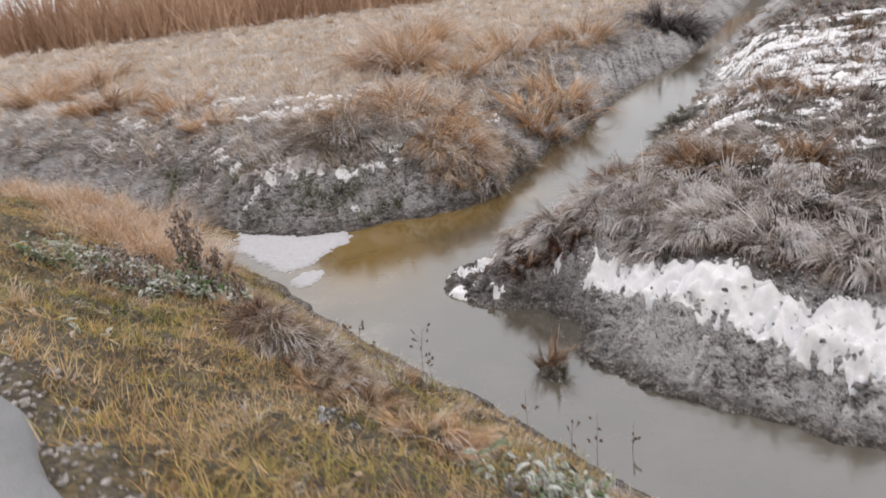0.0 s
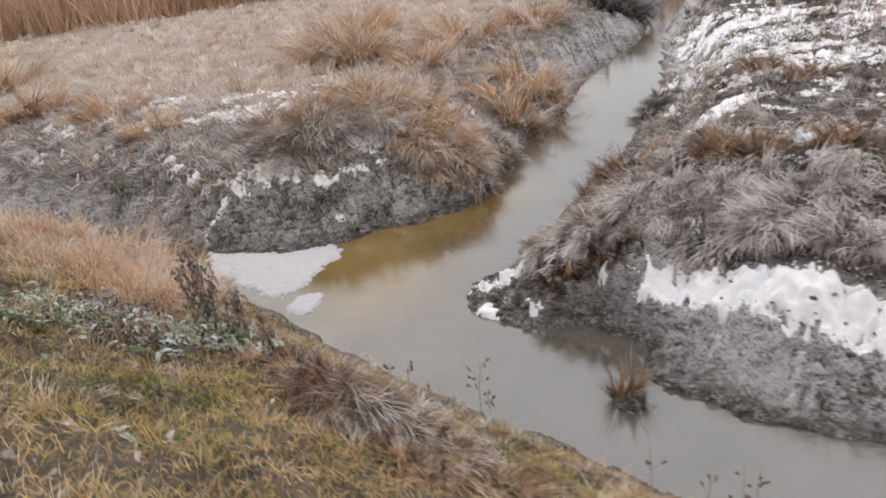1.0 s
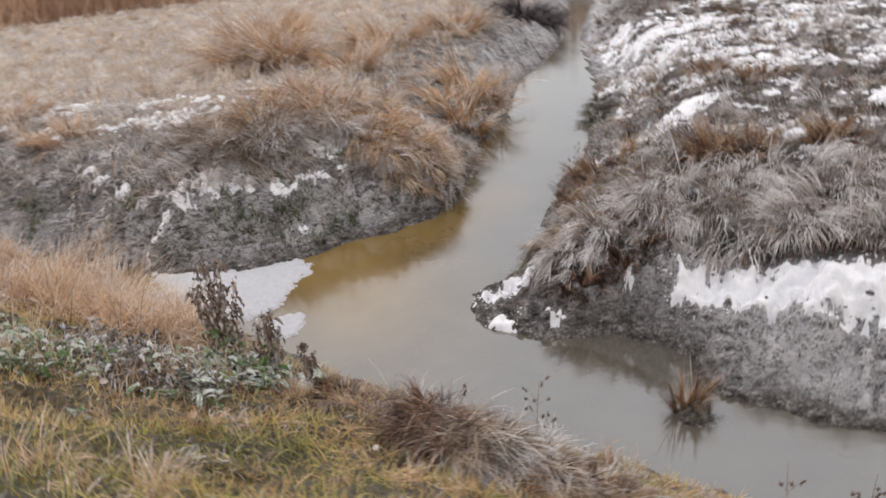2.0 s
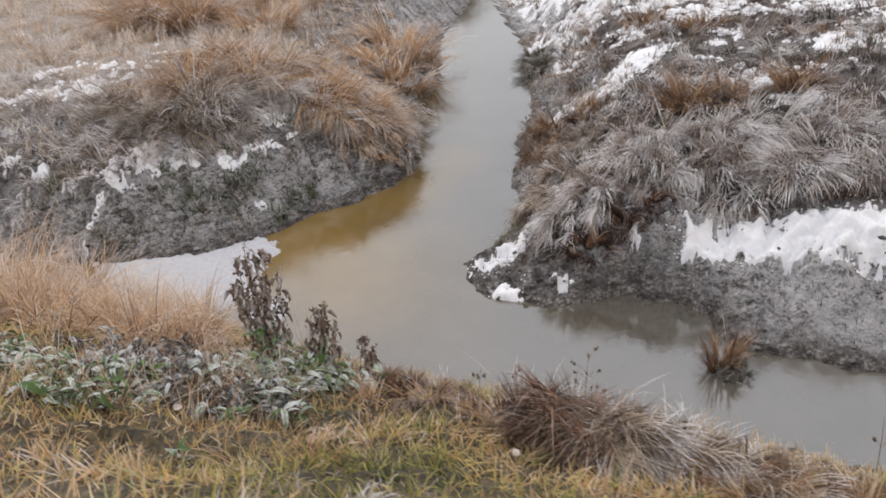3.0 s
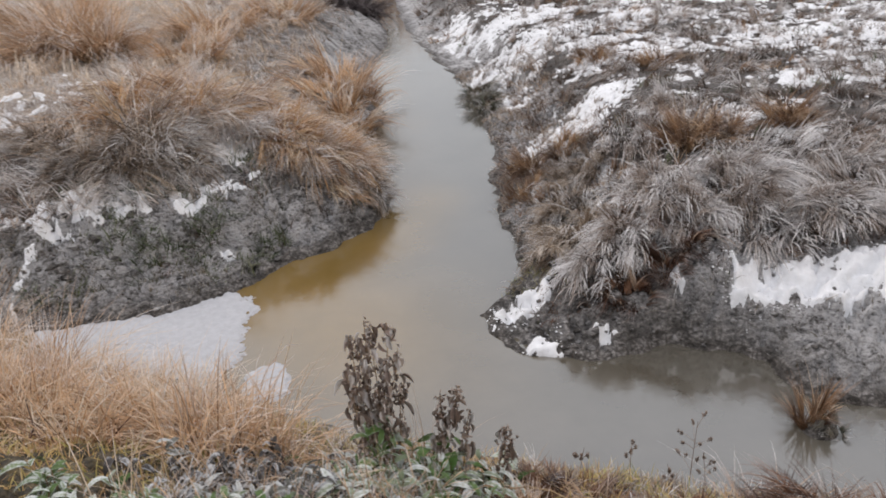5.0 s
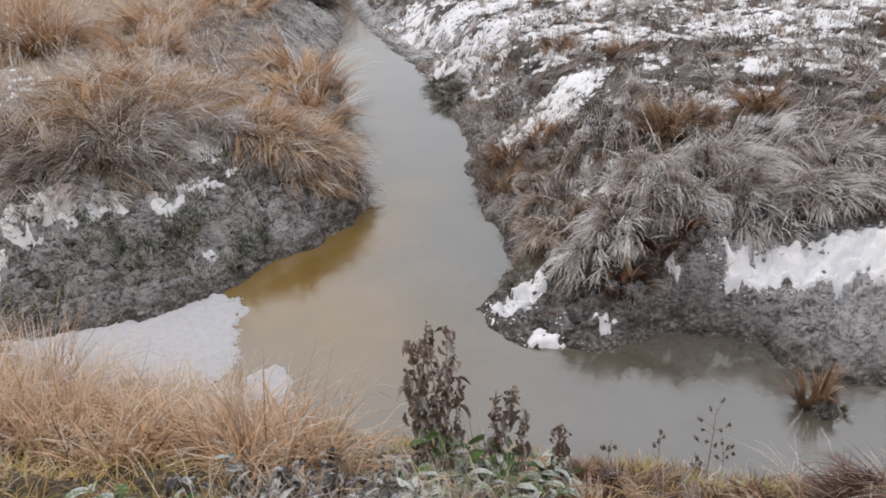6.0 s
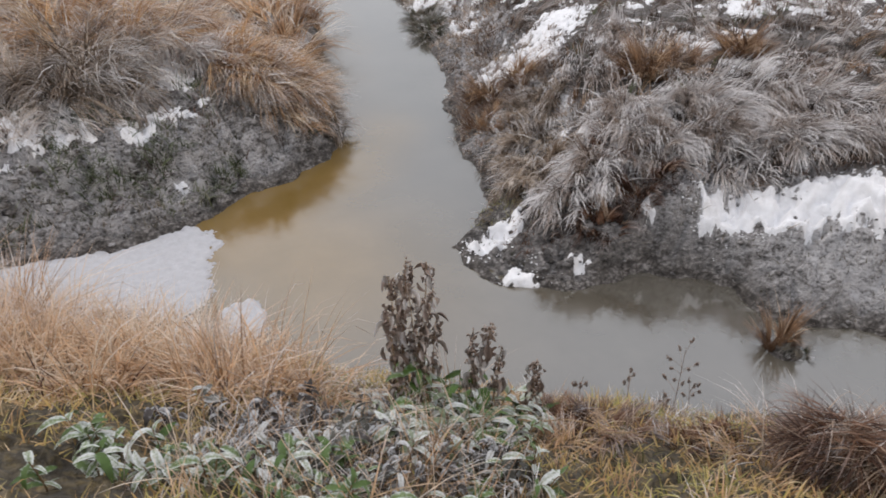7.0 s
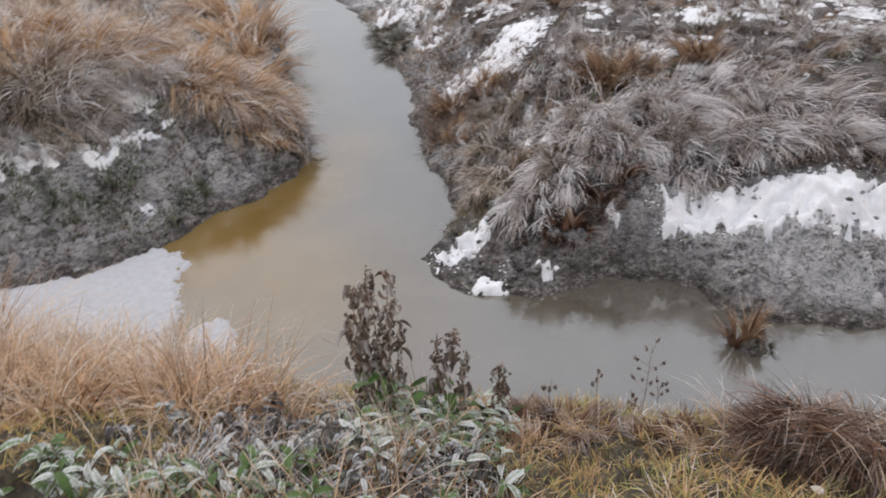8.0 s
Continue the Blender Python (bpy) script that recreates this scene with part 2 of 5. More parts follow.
def blade_material(name, stops, frost, lo=0.25, hi=0.95, thin=0.18):
    """Grass: colour by each blade's tone, frost that gathers towards the tips and in drifts."""
    mat, n, l, b = node_material(name, 0.7, 0.25)
    col = ramp(n, l, attr(n, "tone"), stops)
    col = blend(n, l, step_map(n, l, tex_noise(n, l, 14, 3), 0.3, 0.75), blend(n, l, 0.42, col, (0.03, 0.02, 0.01)), col)
    drift = step_map(n, l, tex_noise(n, l, 1.7, 4), 0.38, 0.62)
    rime = calc(n, l, "MULTIPLY", step_map(n, l, attr(n, "tip"), lo, hi), calc(n, l, "ADD", 0.15, calc(n, l, "MULTIPLY", drift, 0.95)))
    speck = step_map(n, l, tex_noise(n, l, 90, 2), 0.3, 0.6)
    rime = calc(n, l, "MULTIPLY", rime, calc(n, l, "ADD", 0.06, calc(n, l, "MULTIPLY", attr(n, "rime"), 1.25)))
    rime = calc(n, l, "MULTIPLY", calc(n, l, "MULTIPLY", rime, frost), calc(n, l, "ADD", 0.45, calc(n, l, "MULTIPLY", speck, 0.55)))
    col = blend(n, l, rime, col, (0.76, 0.735, 0.73))
    l.new(col, b.inputs["Base Color"])
    if thin:
        out, tr, mx = n["Material Output"], n.new("ShaderNodeBsdfTranslucent"), n.new("ShaderNodeMixShader")
        l.new(col, tr.inputs["Color"])
        mx.inputs["Fac"].default_value = thin
        l.new(b.outputs["BSDF"], mx.inputs[1])
        l.new(tr.outputs["BSDF"], mx.inputs[2])
        l.new(mx.outputs["Shader"], out.inputs["Surface"])
    return mat


M_GROUND, M_WATER = ground_material(), water_material()
M_SNOW, M_ICE = snow_material("crusted_snow", (0.95, 0.95, 0.97)), snow_material("snowy_ice", (0.56, 0.56, 0.585))
STRAW = [(0.0, (0.34, 0.19, 0.09)), (0.4, (0.75, 0.46, 0.26)), (0.75, (0.85, 0.6, 0.39)), (1.0, (0.91, 0.75, 0.58))]
RUST = [(0.0, (0.12, 0.06, 0.035)), (0.35, (0.34, 0.19, 0.1)), (0.7, (0.62, 0.38, 0.21)), (1.0, (0.8, 0.61, 0.42))]
DULL = [(0.0, (0.11, 0.07, 0.046)), (0.4, (0.3, 0.21, 0.155)), (0.75, (0.48, 0.37, 0.3)), (1.0, (0.64, 0.54, 0.47))]
VERGE = [(0.0, (0.07, 0.095, 0.022)), (0.2, (0.34, 0.34, 0.08)), (0.4, (0.64, 0.54, 0.18)), (0.62, (0.74, 0.5, 0.2)), (0.8, (0.6, 0.34, 0.15)), (1.0, (0.88, 0.68, 0.42))]
M_STRAW = blade_material("straw_blades", STRAW, 1.3)
M_RUST = blade_material("rust_blades", RUST, 0.5)
M_DULL = blade_material("frosted_blades", DULL, 3.3, 0.05, 0.6)
M_FIELD = blade_material("field_blades", [(0.0, (0.55, 0.4, 0.28)), (0.4, (0.82, 0.65, 0.5)), (0.75, (0.82, 0.67, 0.53)), (1.0, (0.9, 0.8, 0.68))], 3.4)
M_DUSTY = blade_material("dusty_blades", [(0.0, (0.12, 0.08, 0.052)), (0.4, (0.31, 0.22, 0.15)), (0.75, (0.5, 0.38, 0.28)), (1.0, (0.74, 0.62, 0.5))], 2.0)
M_AMBER = blade_material("amber_blades", [(0.0, (0.2, 0.09, 0.035)), (0.35, (0.55, 0.29, 0.12)), (0.7, (0.8, 0.5, 0.25)), (1.0, (0.92, 0.74, 0.52))], 1.5)
M_RIME = blade_material("rimed_blades", [(0.0, (0.4, 0.34, 0.3)), (1.0, (0.68, 0.62, 0.58))], 4.0, 0.0, 0.45)
M_RED = blade_material("red_blades", [(0.0, (0.055, 0.024, 0.016)), (0.4, (0.17, 0.075, 0.042)), (0.75, (0.31, 0.16, 0.095)), (1.0, (0.55, 0.4, 0.29))], 0.7)
M_VERGE = blade_material("verge_blades", VERGE, 0.25)
# Dark brown tones that stand in for the shade low in the grass.
M_UNDER_SHADE = blade_material("under_shade_blades", [(0.0, (0.045, 0.028, 0.02)), (0.5, (0.14, 0.09, 0.065)), (1.0, (0.3, 0.21, 0.16))], 0.5)
M_MOSS = blade_material("moss_blades", [(0.0, (0.14, 0.15, 0.04)), (0.5, (0.36, 0.35, 0.11)), (1.0, (0.55, 0.5, 0.24))], 0.4)
M_SPRIG = blade_material("mud_sprigs", [(0.0, (0.07, 0.075, 0.045)), (0.5, (0.18, 0.16, 0.11)), (1.0, (0.34, 0.26, 0.19))], 1.6, 0.2, 0.9)

def bare_hollow(x, y):
    """A patch of bare dark soil beside the leafy plants."""
    return 1 - smooth(0.25, 0.6, np.hypot((x + 4.1) * 0.8, y - 6.1) + 0.12 * fbm(x, y, 0.3, 2, 183))


# ---- ground, road and water ----
dl, dn, dr, wet, near, left, right = plan(XX, YY)
mud = wet * 1.0 + left * (1 - smooth(1.0, 1.9, dl + 0.4 * fbm(XX, YY, 0.8, 3, 2) + 0.6 * smooth(-3.8, -5.2, XX))) + right * (1 - smooth(1.2, 1.6, dr + 0.3 * fbm(XX, YY, 0.7, 3, 4))) + near * (1 - smooth(0.3, 0.8, dn))
frost = np.clip(left * (0.3 + 0.45 * mud) + right * (0.2 + 0.8 * mud * smooth(0.8, 2.6, XX)) + near * 0.1, 0, 1) * smooth(0.03, 0.3, np.minimum(np.minimum(dl, dn), dr))
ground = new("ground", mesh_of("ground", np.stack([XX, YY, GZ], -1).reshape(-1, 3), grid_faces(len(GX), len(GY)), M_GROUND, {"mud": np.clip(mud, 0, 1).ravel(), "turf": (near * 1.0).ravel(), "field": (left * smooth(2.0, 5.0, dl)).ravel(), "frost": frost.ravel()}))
tagged(ground, "frosted grey mud banks and grassy ground of a ditch", "ground", kind="structure")

wx, wy = axis_steps(-6, 8, 0.25, 60), axis_steps(1, 20, 0.25, 60)
WX, WY = np.meshgrid(wx, wy)
# Silt by the inlet, plus the bank's reflection painted along the left shore.
silt_reflection = np.clip(np.exp(-((WX + 1.5) ** 2 / 1.6 + (WY - 10.1) ** 2 / 3.4)) + (0.85 - 0.6 * smooth(12.0, 14.0, WY)) * (1 - smooth(0.0, 1.3, shore_distance(WX, WY, SHORE_LEFT) + 0.3 * fbm(WX, WY, 1.5, 3, 45))), 0, 1)
water = new("water", mesh_of("water", np.stack([WX, WY, 0 * WX], -1).reshape(-1, 3), grid_faces(len(wx), len(wy)), M_WATER, {"silt_reflection": silt_reflection.ravel()}))
tagged(water, "still turbid brown ditch water reflecting a grey sky", "water", kind="structure")

# ---- road ----
def road_material():
    mat, n, l, b = node_material("worn_asphalt", 0.55, 0.4)
    fine, mid = tex_noise(n, l, 130, 3), tex_noise(n, l, 2.2, 5)
    l.new(ramp(n, l, calc(n, l, "ADD", calc(n, l, "MULTIPLY", fine, 0.5), calc(n, l, "MULTIPLY", mid, 0.5)), [(0.3, (0.13, 0.135, 0.14)), (0.7, (0.27, 0.275, 0.285))]), b.inputs["Base Color"])
    bump(n, l, b, fine, 0.5, 0.006)
    return mat


ROAD_S, ROAD_U = np.arange(-60, 60.1, 0.2), np.array([0.0, 0.03, 0.2, 0.8, 1.6, 2.4, 3.2, 4.2, 4.4])
SS, UU = np.meshgrid(ROAD_S, ROAD_U)
UU = UU + 0.42 * smooth(1.7, 0.3, SS) + (UU < 0.1) * 0.09 * fbm(SS, UU, 0.6, 4, 61)
bend = radians(-45) + radians(28) * smooth(-5, -24, ROAD_S)
zero = np.searchsorted(ROAD_S, -0.001)
along_x, along_y = np.cumsum(np.cos(bend)) * 0.2, np.cumsum(np.sin(bend)) * 0.2
RX = along_x - along_x[zero] + (UU + ROAD_EDGE) * np.sin(bend)
RY = 6.4 + along_y - along_y[zero] - (UU + ROAD_EDGE) * np.cos(bend)
RZ = np.where(np.arange(len(ROAD_U))[:, None] * np.ones_like(SS) < 1, 2.58, ROAD_Z) + np.where((ROAD_U > 4.3)[:, None], -0.08, 0.0)
road = new("road", mesh_of("road", np.stack([RX, RY, RZ], -1).reshape(-1, 3), grid_faces(len(ROAD_S), len(ROAD_U))[:, ::-1], road_material()))
tagged(road, "grey worn asphalt road edge above the verge", "road", kind="structure")

# ---- grass ----
rng = np.random.default_rng(7)


def blades(x, y, z, az, length, lean, droop, width, tone, segs=3, rime=None):
    """Tapering bent ribbons. lean and droop in radians from the upright, at the foot and added towards the tip."""
    k = len(x)
    s = np.linspace(0, 1, segs + 1)
    mids = (s[1:] + s[:-1]) / 2
    ang = lean[:, None] + droop[:, None] * mids
    out = np.concatenate([np.zeros((k, 1)), np.cumsum(np.sin(ang), 1)], 1) * (length / segs)[:, None]
    up = np.concatenate([np.zeros((k, 1)), np.cumsum(np.cos(ang), 1)], 1) * (length / segs)[:, None]
    cx, cy, cz = x[:, None] + out * np.cos(az)[:, None], y[:, None] + out * np.sin(az)[:, None], z[:, None] + up
    turn = az + np.pi / 2 + rng.normal(0, 0.6, k)
    half = width[:, None] * 0.5 * np.sqrt(np.clip(1.02 - s, 0, 1))[None, :]
    side = np.stack([np.cos(turn), np.sin(turn), rng.normal(0, 0.25, k)], -1)
    mid = np.stack([cx, cy, cz], -1)
    lv, rv = mid[:, :-1] - side[:, None] * half[:, :-1, None], mid[:, :-1] + side[:, None] * half[:, :-1, None]
    per = 2 * segs + 1
    verts = np.empty((k, per, 3))
    verts[:, 0 : 2 * segs : 2], verts[:, 1 : 2 * segs : 2], verts[:, 2 * segs] = lv, rv, mid[:, -1]
    tris = []
    for q in range(segs - 1):
        a = 2 * q
        tris += [(a, a + 1, a + 3), (a, a + 3, a + 2)]
    tris.append((2 * segs - 2, 2 * segs - 1, 2 * segs))
    faces = (np.arange(k)[:, None, None] * per + np.array(tris)[None]).reshape(-1, 3)
    tip = np.tile(np.r_[np.repeat(s[:-1], 2), 1.0], k)
    return verts.reshape(-1, 3), faces, {"tip": tip, "tone": np.repeat(np.clip(tone, 0, 1), per), "rime": np.repeat(rng.random(k) if rime is None else rime, per)}


def scatter(count, xs, ys, keep):
    """Random places in a rectangle, kept with the odds that keep(x, y) gives."""
    x, y = rng.uniform(*xs, count), rng.uniform(*ys, count)
    ok = rng.random(count) < keep(x, y)
    return x[ok], y[ok]


def fan(count, reach, turn_lo, turn_hi, keep, start=2.5, about=(-2.0, 3.0)):
    """Random places in a fan round a place, thinning out with distance."""
    r = start * (reach / start) ** rng.random(count) 
    a = np.radians(rng.uniform(turn_lo, turn_hi, count))
    x, y = about[0] - r * np.sin(a), about[1] + r * np.cos(a)
    ok = rng.random(count) < keep(x, y)
    return x[ok], y[ok]


def grass(name, x, y, mat, label, height, lean=(0.3, 0.35), droop=(0.9, 0.5), width=0.005, wind=None, segs=3, tone_seed=71, tone_shift=0.0, tone_size=0.7):
    k = len(x)
    far = np.hypot(x + 2, y - 3)
    tone = 0.5 + 0.42 * fbm(x, y, tone_size, 3, tone_seed) + rng.normal(0, 0.2, k) + tone_shift
    size = height * rng.uniform(0.45, 1.15, k) * (1 + 0.35 * fbm(x, y, 0.45, 2, tone_seed + 5))
    az = rng.uniform(0, 2 * np.pi, k) if wind is None else wind(x, y) + rng.normal(0, 0.7, k)
    az = az + 0.8 * fbm(x, y, 0.6, 2, tone_seed + 9)
    w = np.maximum(width, 0.00075 * far) * rng.uniform(0.7, 1.5, k)
    v, f, fl = blades(x, y, gz(x, y) - 0.015, az, size, np.abs(rng.normal(*lean, k)), np.abs(rng.normal(*droop, k)), w, tone, segs)
    ob = new(name, mesh_of(name, v, f, mat, fl))
    return tagged(ob, label, "grass", kind="stuff")


def locks(name, x, y, mat, label, per, length, lean, droop, width, foot=0.05, wind=None, tone_seed=71, tone=0.5, segs=4, vary=0.25, lift=0.0):
    """Grass in locks: each place carries a handful of blades that bend the same way."""
    k = len(x)
    az0 = (rng.uniform(0, 2 * np.pi, k) if wind is None else wind(x, y)) + 0.9 * fbm(x, y, 0.7, 2, tone_seed + 9) + rng.normal(0, 0.3, k)
    long0 = length * rng.uniform(0.6, 1.3, k) * (1 + 0.3 * fbm(x, y, 0.6, 2, tone_seed + 5))
    tone0 = tone + 0.4 * fbm(x, y, 0.8, 3, tone_seed) + rng.normal(0, 0.2, k)
    lean0, droop0 = np.abs(rng.normal(*lean, k)), np.abs(rng.normal(*droop, k))
    far0 = np.hypot(x + 2, y - 3)
    i = np.repeat(np.arange(k), per)
    m = len(i)
    r, a = foot * np.sqrt(rng.random(m)) * (1 + far0[i] / 25), rng.uniform(0, 2 * np.pi, m)
    bx, by = x[i] + r * np.cos(a), y[i] + r * np.sin(a)
    w = np.maximum(width, 0.0009 * far0[i]) * rng.uniform(0.6, 1.5, m)
    v, f, fl = blades(bx, by, gz(bx, by) - 0.02 + lift, az0[i] + rng.normal(0, vary, m), long0[i] * rng.uniform(0.7, 1.2, m), np.clip(lean0[i] + rng.normal(0, 0.18, m), 0, 1.4), np.clip(droop0[i] + rng.normal(0, 0.2, m), 0, 2.6), w, tone0[i] + rng.normal(0, 0.12, m), segs, (rng.random(k) ** 1.5)[i])
    return tagged(new(name, mesh_of(name, v, f, mat, fl)), label, "grass", kind="stuff")


def bank(x, y):
    dl, dn, dr, wet, near, left, right = plan(x, y)
    return dl, dn, dr, wet, near, left, right


def leaf_patch(x, y):
    """Where broad-leaved plants crowd out the grass on the near bank."""
    a, b = (x + 2.8) * 0.6 - (y - 5.98) * 0.8, (x + 2.8) * 0.8 + (y - 5.98) * 0.6
    d = np.sqrt((a / 0.62) ** 2 + (b / 0.85) ** 2)
    for cx, cy, r in ((1.3, 2.65, 0.42), (-0.1, 3.27, 0.2), (-1.0, 4.68, 0.28)):
        d = np.minimum(d, np.hypot(x - cx, y - cy) / r)
    return 1 - smooth(0.75, 1.15, d + 0.2 * fbm(x, y, 0.4, 2, 181))


def verge_keep(x, y):
    _, dn, _, _, near, _, _ = bank(x, y)
    edge = 3.74 + 0.42 * smooth(1.7, 0.3, (x - y + 6.4) * 0.7071) + 0.1 * fbm(x, y, 0.5, 3, 15)
    return near * smooth(0.15, 0.5, dn) * (dn < edge) * (0.55 + 0.45 * smooth(-0.5, 0.3, fbm(x, y, 0.5, 3, 91))) * (1 - 0.75 * leaf_patch(x, y)) * (1 - 0.9 * bare_hollow(x, y))


x, y = scatter(270000, (-6.5, 5.0), (-0.5, 11.0), verge_keep)
grass("verge_grass", x, y, M_VERGE, "short yellowing green and brown grass on the verge", 0.13, (0.75, 0.45), (0.8, 0.5), 0.006, tone_seed=70, tone_size=0.5, tone_shift=0.08)
x, y = scatter(60000, (-6.0, 5.0), (-1.0, 10.5), lambda x, y: verge_keep(x, y) * smooth(-0.1, 0.5, fbm(x, y, 0.8, 3, 17)) * smooth(0.3, 0.9, plan(x, y)[1]))
keep = rng.random(len(x)) < (1 - leaf_patch(x, y)) / 12
x, y = x[keep], y[keep]
locks("dry_grass", x, y, M_STRAW, "dry straw-coloured grass in the verge", 14, 0.17, (0.4, 0.2), (1.0, 0.4), 0.0055, 0.06, None, 74, 0.4, vary=0.5)


x, y = scatter(1700, (-6.0, 5.0), (-1.0, 10.5), lambda x, y: verge_keep(x, y) * smooth(0.1, 0.4, fbm(x, y, 0.55, 3, 271)) * smooth(0.3, 0.9, plan(x, y)[1]) * (1 - leaf_patch(x, y)))
locks("verge_dead_grass", x, y, M_DUSTY, "matted grey-brown dead grass in the verge", 12, 0.15, (0.6, 0.3), (1.0, 0.4), 0.006, 0.07, None, 273, 0.4, vary=0.8)
x, y = scatter(1500, (-6.0, 5.0), (-1.0, 10.5), lambda x, y: verge_keep(x, y) * smooth(0.2, 0.5, fbm(x, y, 0.7, 3, 281)) * smooth(0.3, 0.9, plan(x, y)[1]) * (1 - leaf_patch(x, y)))
locks("verge_green_grass", x, y, M_MOSS, "yellow-green living grass in the verge", 16, 0.12, (0.5, 0.3), (0.9, 0.4), 0.006, 0.07, None, 283, 0.4, vary=0.8)


def crest_keep(x, y):
    _, dn, _, _, near, _, _ = bank(x, y)
    return near * smooth(0.2, 0.5, dn) * (1 - smooth(1.5, 2.2, dn + 0.3 * fbm(x, y, 0.7, 2, 19))) * (1 - 0.85 * leaf_patch(x, y))


x, y = scatter(5000, (-2.6, 4.5), (1.5, 9.0), crest_keep)
locks("bank_grass", x, y, M_DUSTY, "brown dead grass hanging on the near bank", 11, 0.11, (0.45, 0.3), (1.1, 0.5), 0.006, 0.06, None, 77, 0.4, vary=0.8)
x, y = scatter(1800, (-2.6, 4.5), (1.5, 9.0), lambda x, y: crest_keep(x, y) * smooth(-0.1, 0.3, fbm(x, y, 0.6, 3, 151)))
locks("bank_frost_grass", x, y, M_DULL, "grey frosted grass on the near bank", 12, 0.13, (0.5, 0.25), (1.1, 0.4), 0.006, 0.06, None, 79, 0.5, vary=0.5)


def straw_keep(x, y):
    _, dn, _, _, near, _, _ = bank(x, y)
    return near * smooth(0.7, 1.2, dn + 0.35 * smooth(-3.6, -4.6, x)) * (1 - smooth(1.9, 2.5, dn + 0.3 * fbm(x, y, 0.6, 2, 23))) * smooth(-2.55, -3.1, x + 0.25 * (y - 7)) * (1 - 0.9 * leaf_patch(x, y)) * (1 - 0.9 * bare_hollow(x, y))


x, y = scatter(9000, (-7.5, -2.0), (5.5, 13.0), straw_keep)
locks("reed_grass", x, y, M_STRAW, "tall pale straw-coloured grass on the near bank", 11, 0.44, (0.35, 0.4), (1.5, 0.9), 0.0075, 0.07, None, 80, 0.62, vary=1.3)
x, y = scatter(1500, (-7.0, -2.0), (5.5, 12.5), straw_keep)
locks("reed_litter", x, y, M_RED, "dark dead stems under the tall straw-coloured grass", 9, 0.22, (0.5, 0.3), (1.0, 0.5), 0.007, 0.06, None, 295, 0.35, vary=1.3)


def plateau_keep(x, y):
    dl, dn, dr, _, _, _, right = bank(x, y)
    clear = 1 - smooth(1.6, 1.8, x) * (1 - smooth(0.36, 0.55, above_strip(x, y) + 0.08 * fbm(x, y, 0.4, 2, 241)))
    return right * clear * smooth(0.95, 1.35, dr + 0.25 * fbm(x, y, 0.7, 3, 4) + 0.5 * smooth(10.2, 11.5, y)) * (0.35 + 0.65 * smooth(-0.35, 0.25, fbm(x, y, 0.9, 3, 101)))


def inland(x, y):
    """Nought on the brown shoulder along the channel, one farther in."""
    return smooth(0.9, 2.0, plan(x, y)[2] + 1.5 * (1 - smooth(9.2, 9.8, y)) + 0.4 * fbm(x, y, 0.8, 2, 291))


def downhill(x, y):
    return -2.25 + 0.9 * fbm(x, y, 1.8, 2, 243) + 0 * x


# Dark layer added to give the shaded gaps between the frosted locks.
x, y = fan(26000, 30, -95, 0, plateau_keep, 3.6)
locks("under_grass", x, y, M_UNDER_SHADE, "dark brown dead grass under the frosted grass", 7, 0.2, (0.5, 0.3), (0.9, 0.4), 0.011, 0.07, downhill, 82, 0.4, segs=3, vary=0.7)
x, y = fan(6500, 40, -95, 0, lambda x, y: plateau_keep(x, y) * (0.45 + 0.55 * inland(x, y)), 3.6)
locks("frosted_grass", x, y, M_DULL, "flattened grey-brown grass white with frost", 18, 0.5, (0.7, 0.25), (1.25, 0.35), 0.013, 0.05, downhill, 83, 0.55, vary=0.15)
x, y = fan(4200, 30, -95, 0, lambda x, y: plateau_keep(x, y) * inland(x, y) * (0.15 + 0.85 * smooth(-0.15, 0.25, fbm(x, y, 0.9, 3, 245))), 3.6)
locks("rimed_strands", x, y, M_RIME, "long white-rimed grass strands bent over the grass", 10, 0.52, (0.7, 0.25), (1.4, 0.35), 0.013, 0.04, downhill, 84, 0.9, vary=0.13)
x, y = fan(7000, 40, -95, 0, lambda x, y: plateau_keep(x, y) * np.maximum(smooth(0.1, 0.5, fbm(x, y, 1.1, 3, 141)), 0.6 * (1 - inland(x, y))), 3.0)
locks("brown_grass", x, y, M_RUST, "brown unfrosted grass among the frosted grass", 12, 0.28, (0.4, 0.2), (0.8, 0.3), 0.009, 0.06, downhill, 93, 0.35, vary=0.3)


def brow_keep(x, y):
    """The fringe under the brow of the frosted grass, above the snow strip and on the spit, dark for the brow's shade.
    """
    _, _, dr, _, _, _, right = plan(x, y)
    up = above_strip(x, y)
    fringe = smooth(0.27, 0.36, up) * (1 - smooth(0.55, 0.75, up)) * (x > 1.7)
    spit = (x < 1.9) * (x > 0.35) * (y < 9.6) * smooth(0.42, 0.6, dr + 0.1 * fbm(x, y, 0.3, 2, 251)) * (1 - smooth(1.0, 1.3, dr))
    return right * np.clip(fringe + spit, 0, 1)


x, y = scatter(6500, (0.2, 6.0), (4.5, 9.8), brow_keep)
# Dead grass whose dark tone also carries the shade below the overhang.
locks("brow_grass", x, y, M_RED, "dark red-brown dead grass under the bank brow", 8, 0.17, (0.6, 0.3), (1.1, 0.4), 0.008, 0.05, downhill, 253, 0.4, segs=3, vary=0.5)


def shore_weed_keep(x, y):
    _, _, dr, _, _, _, right = plan(x, y)
    return right * smooth(9.2, 9.9, y) * smooth(0.0, 0.12, dr) * (1 - smooth(1.0, 1.7, dr + 0.3 * fbm(x, y, 0.6, 2, 257))) * (0.35 + 0.65 * smooth(-0.3, 0.3, fbm(x, y, 0.4, 3, 259)))


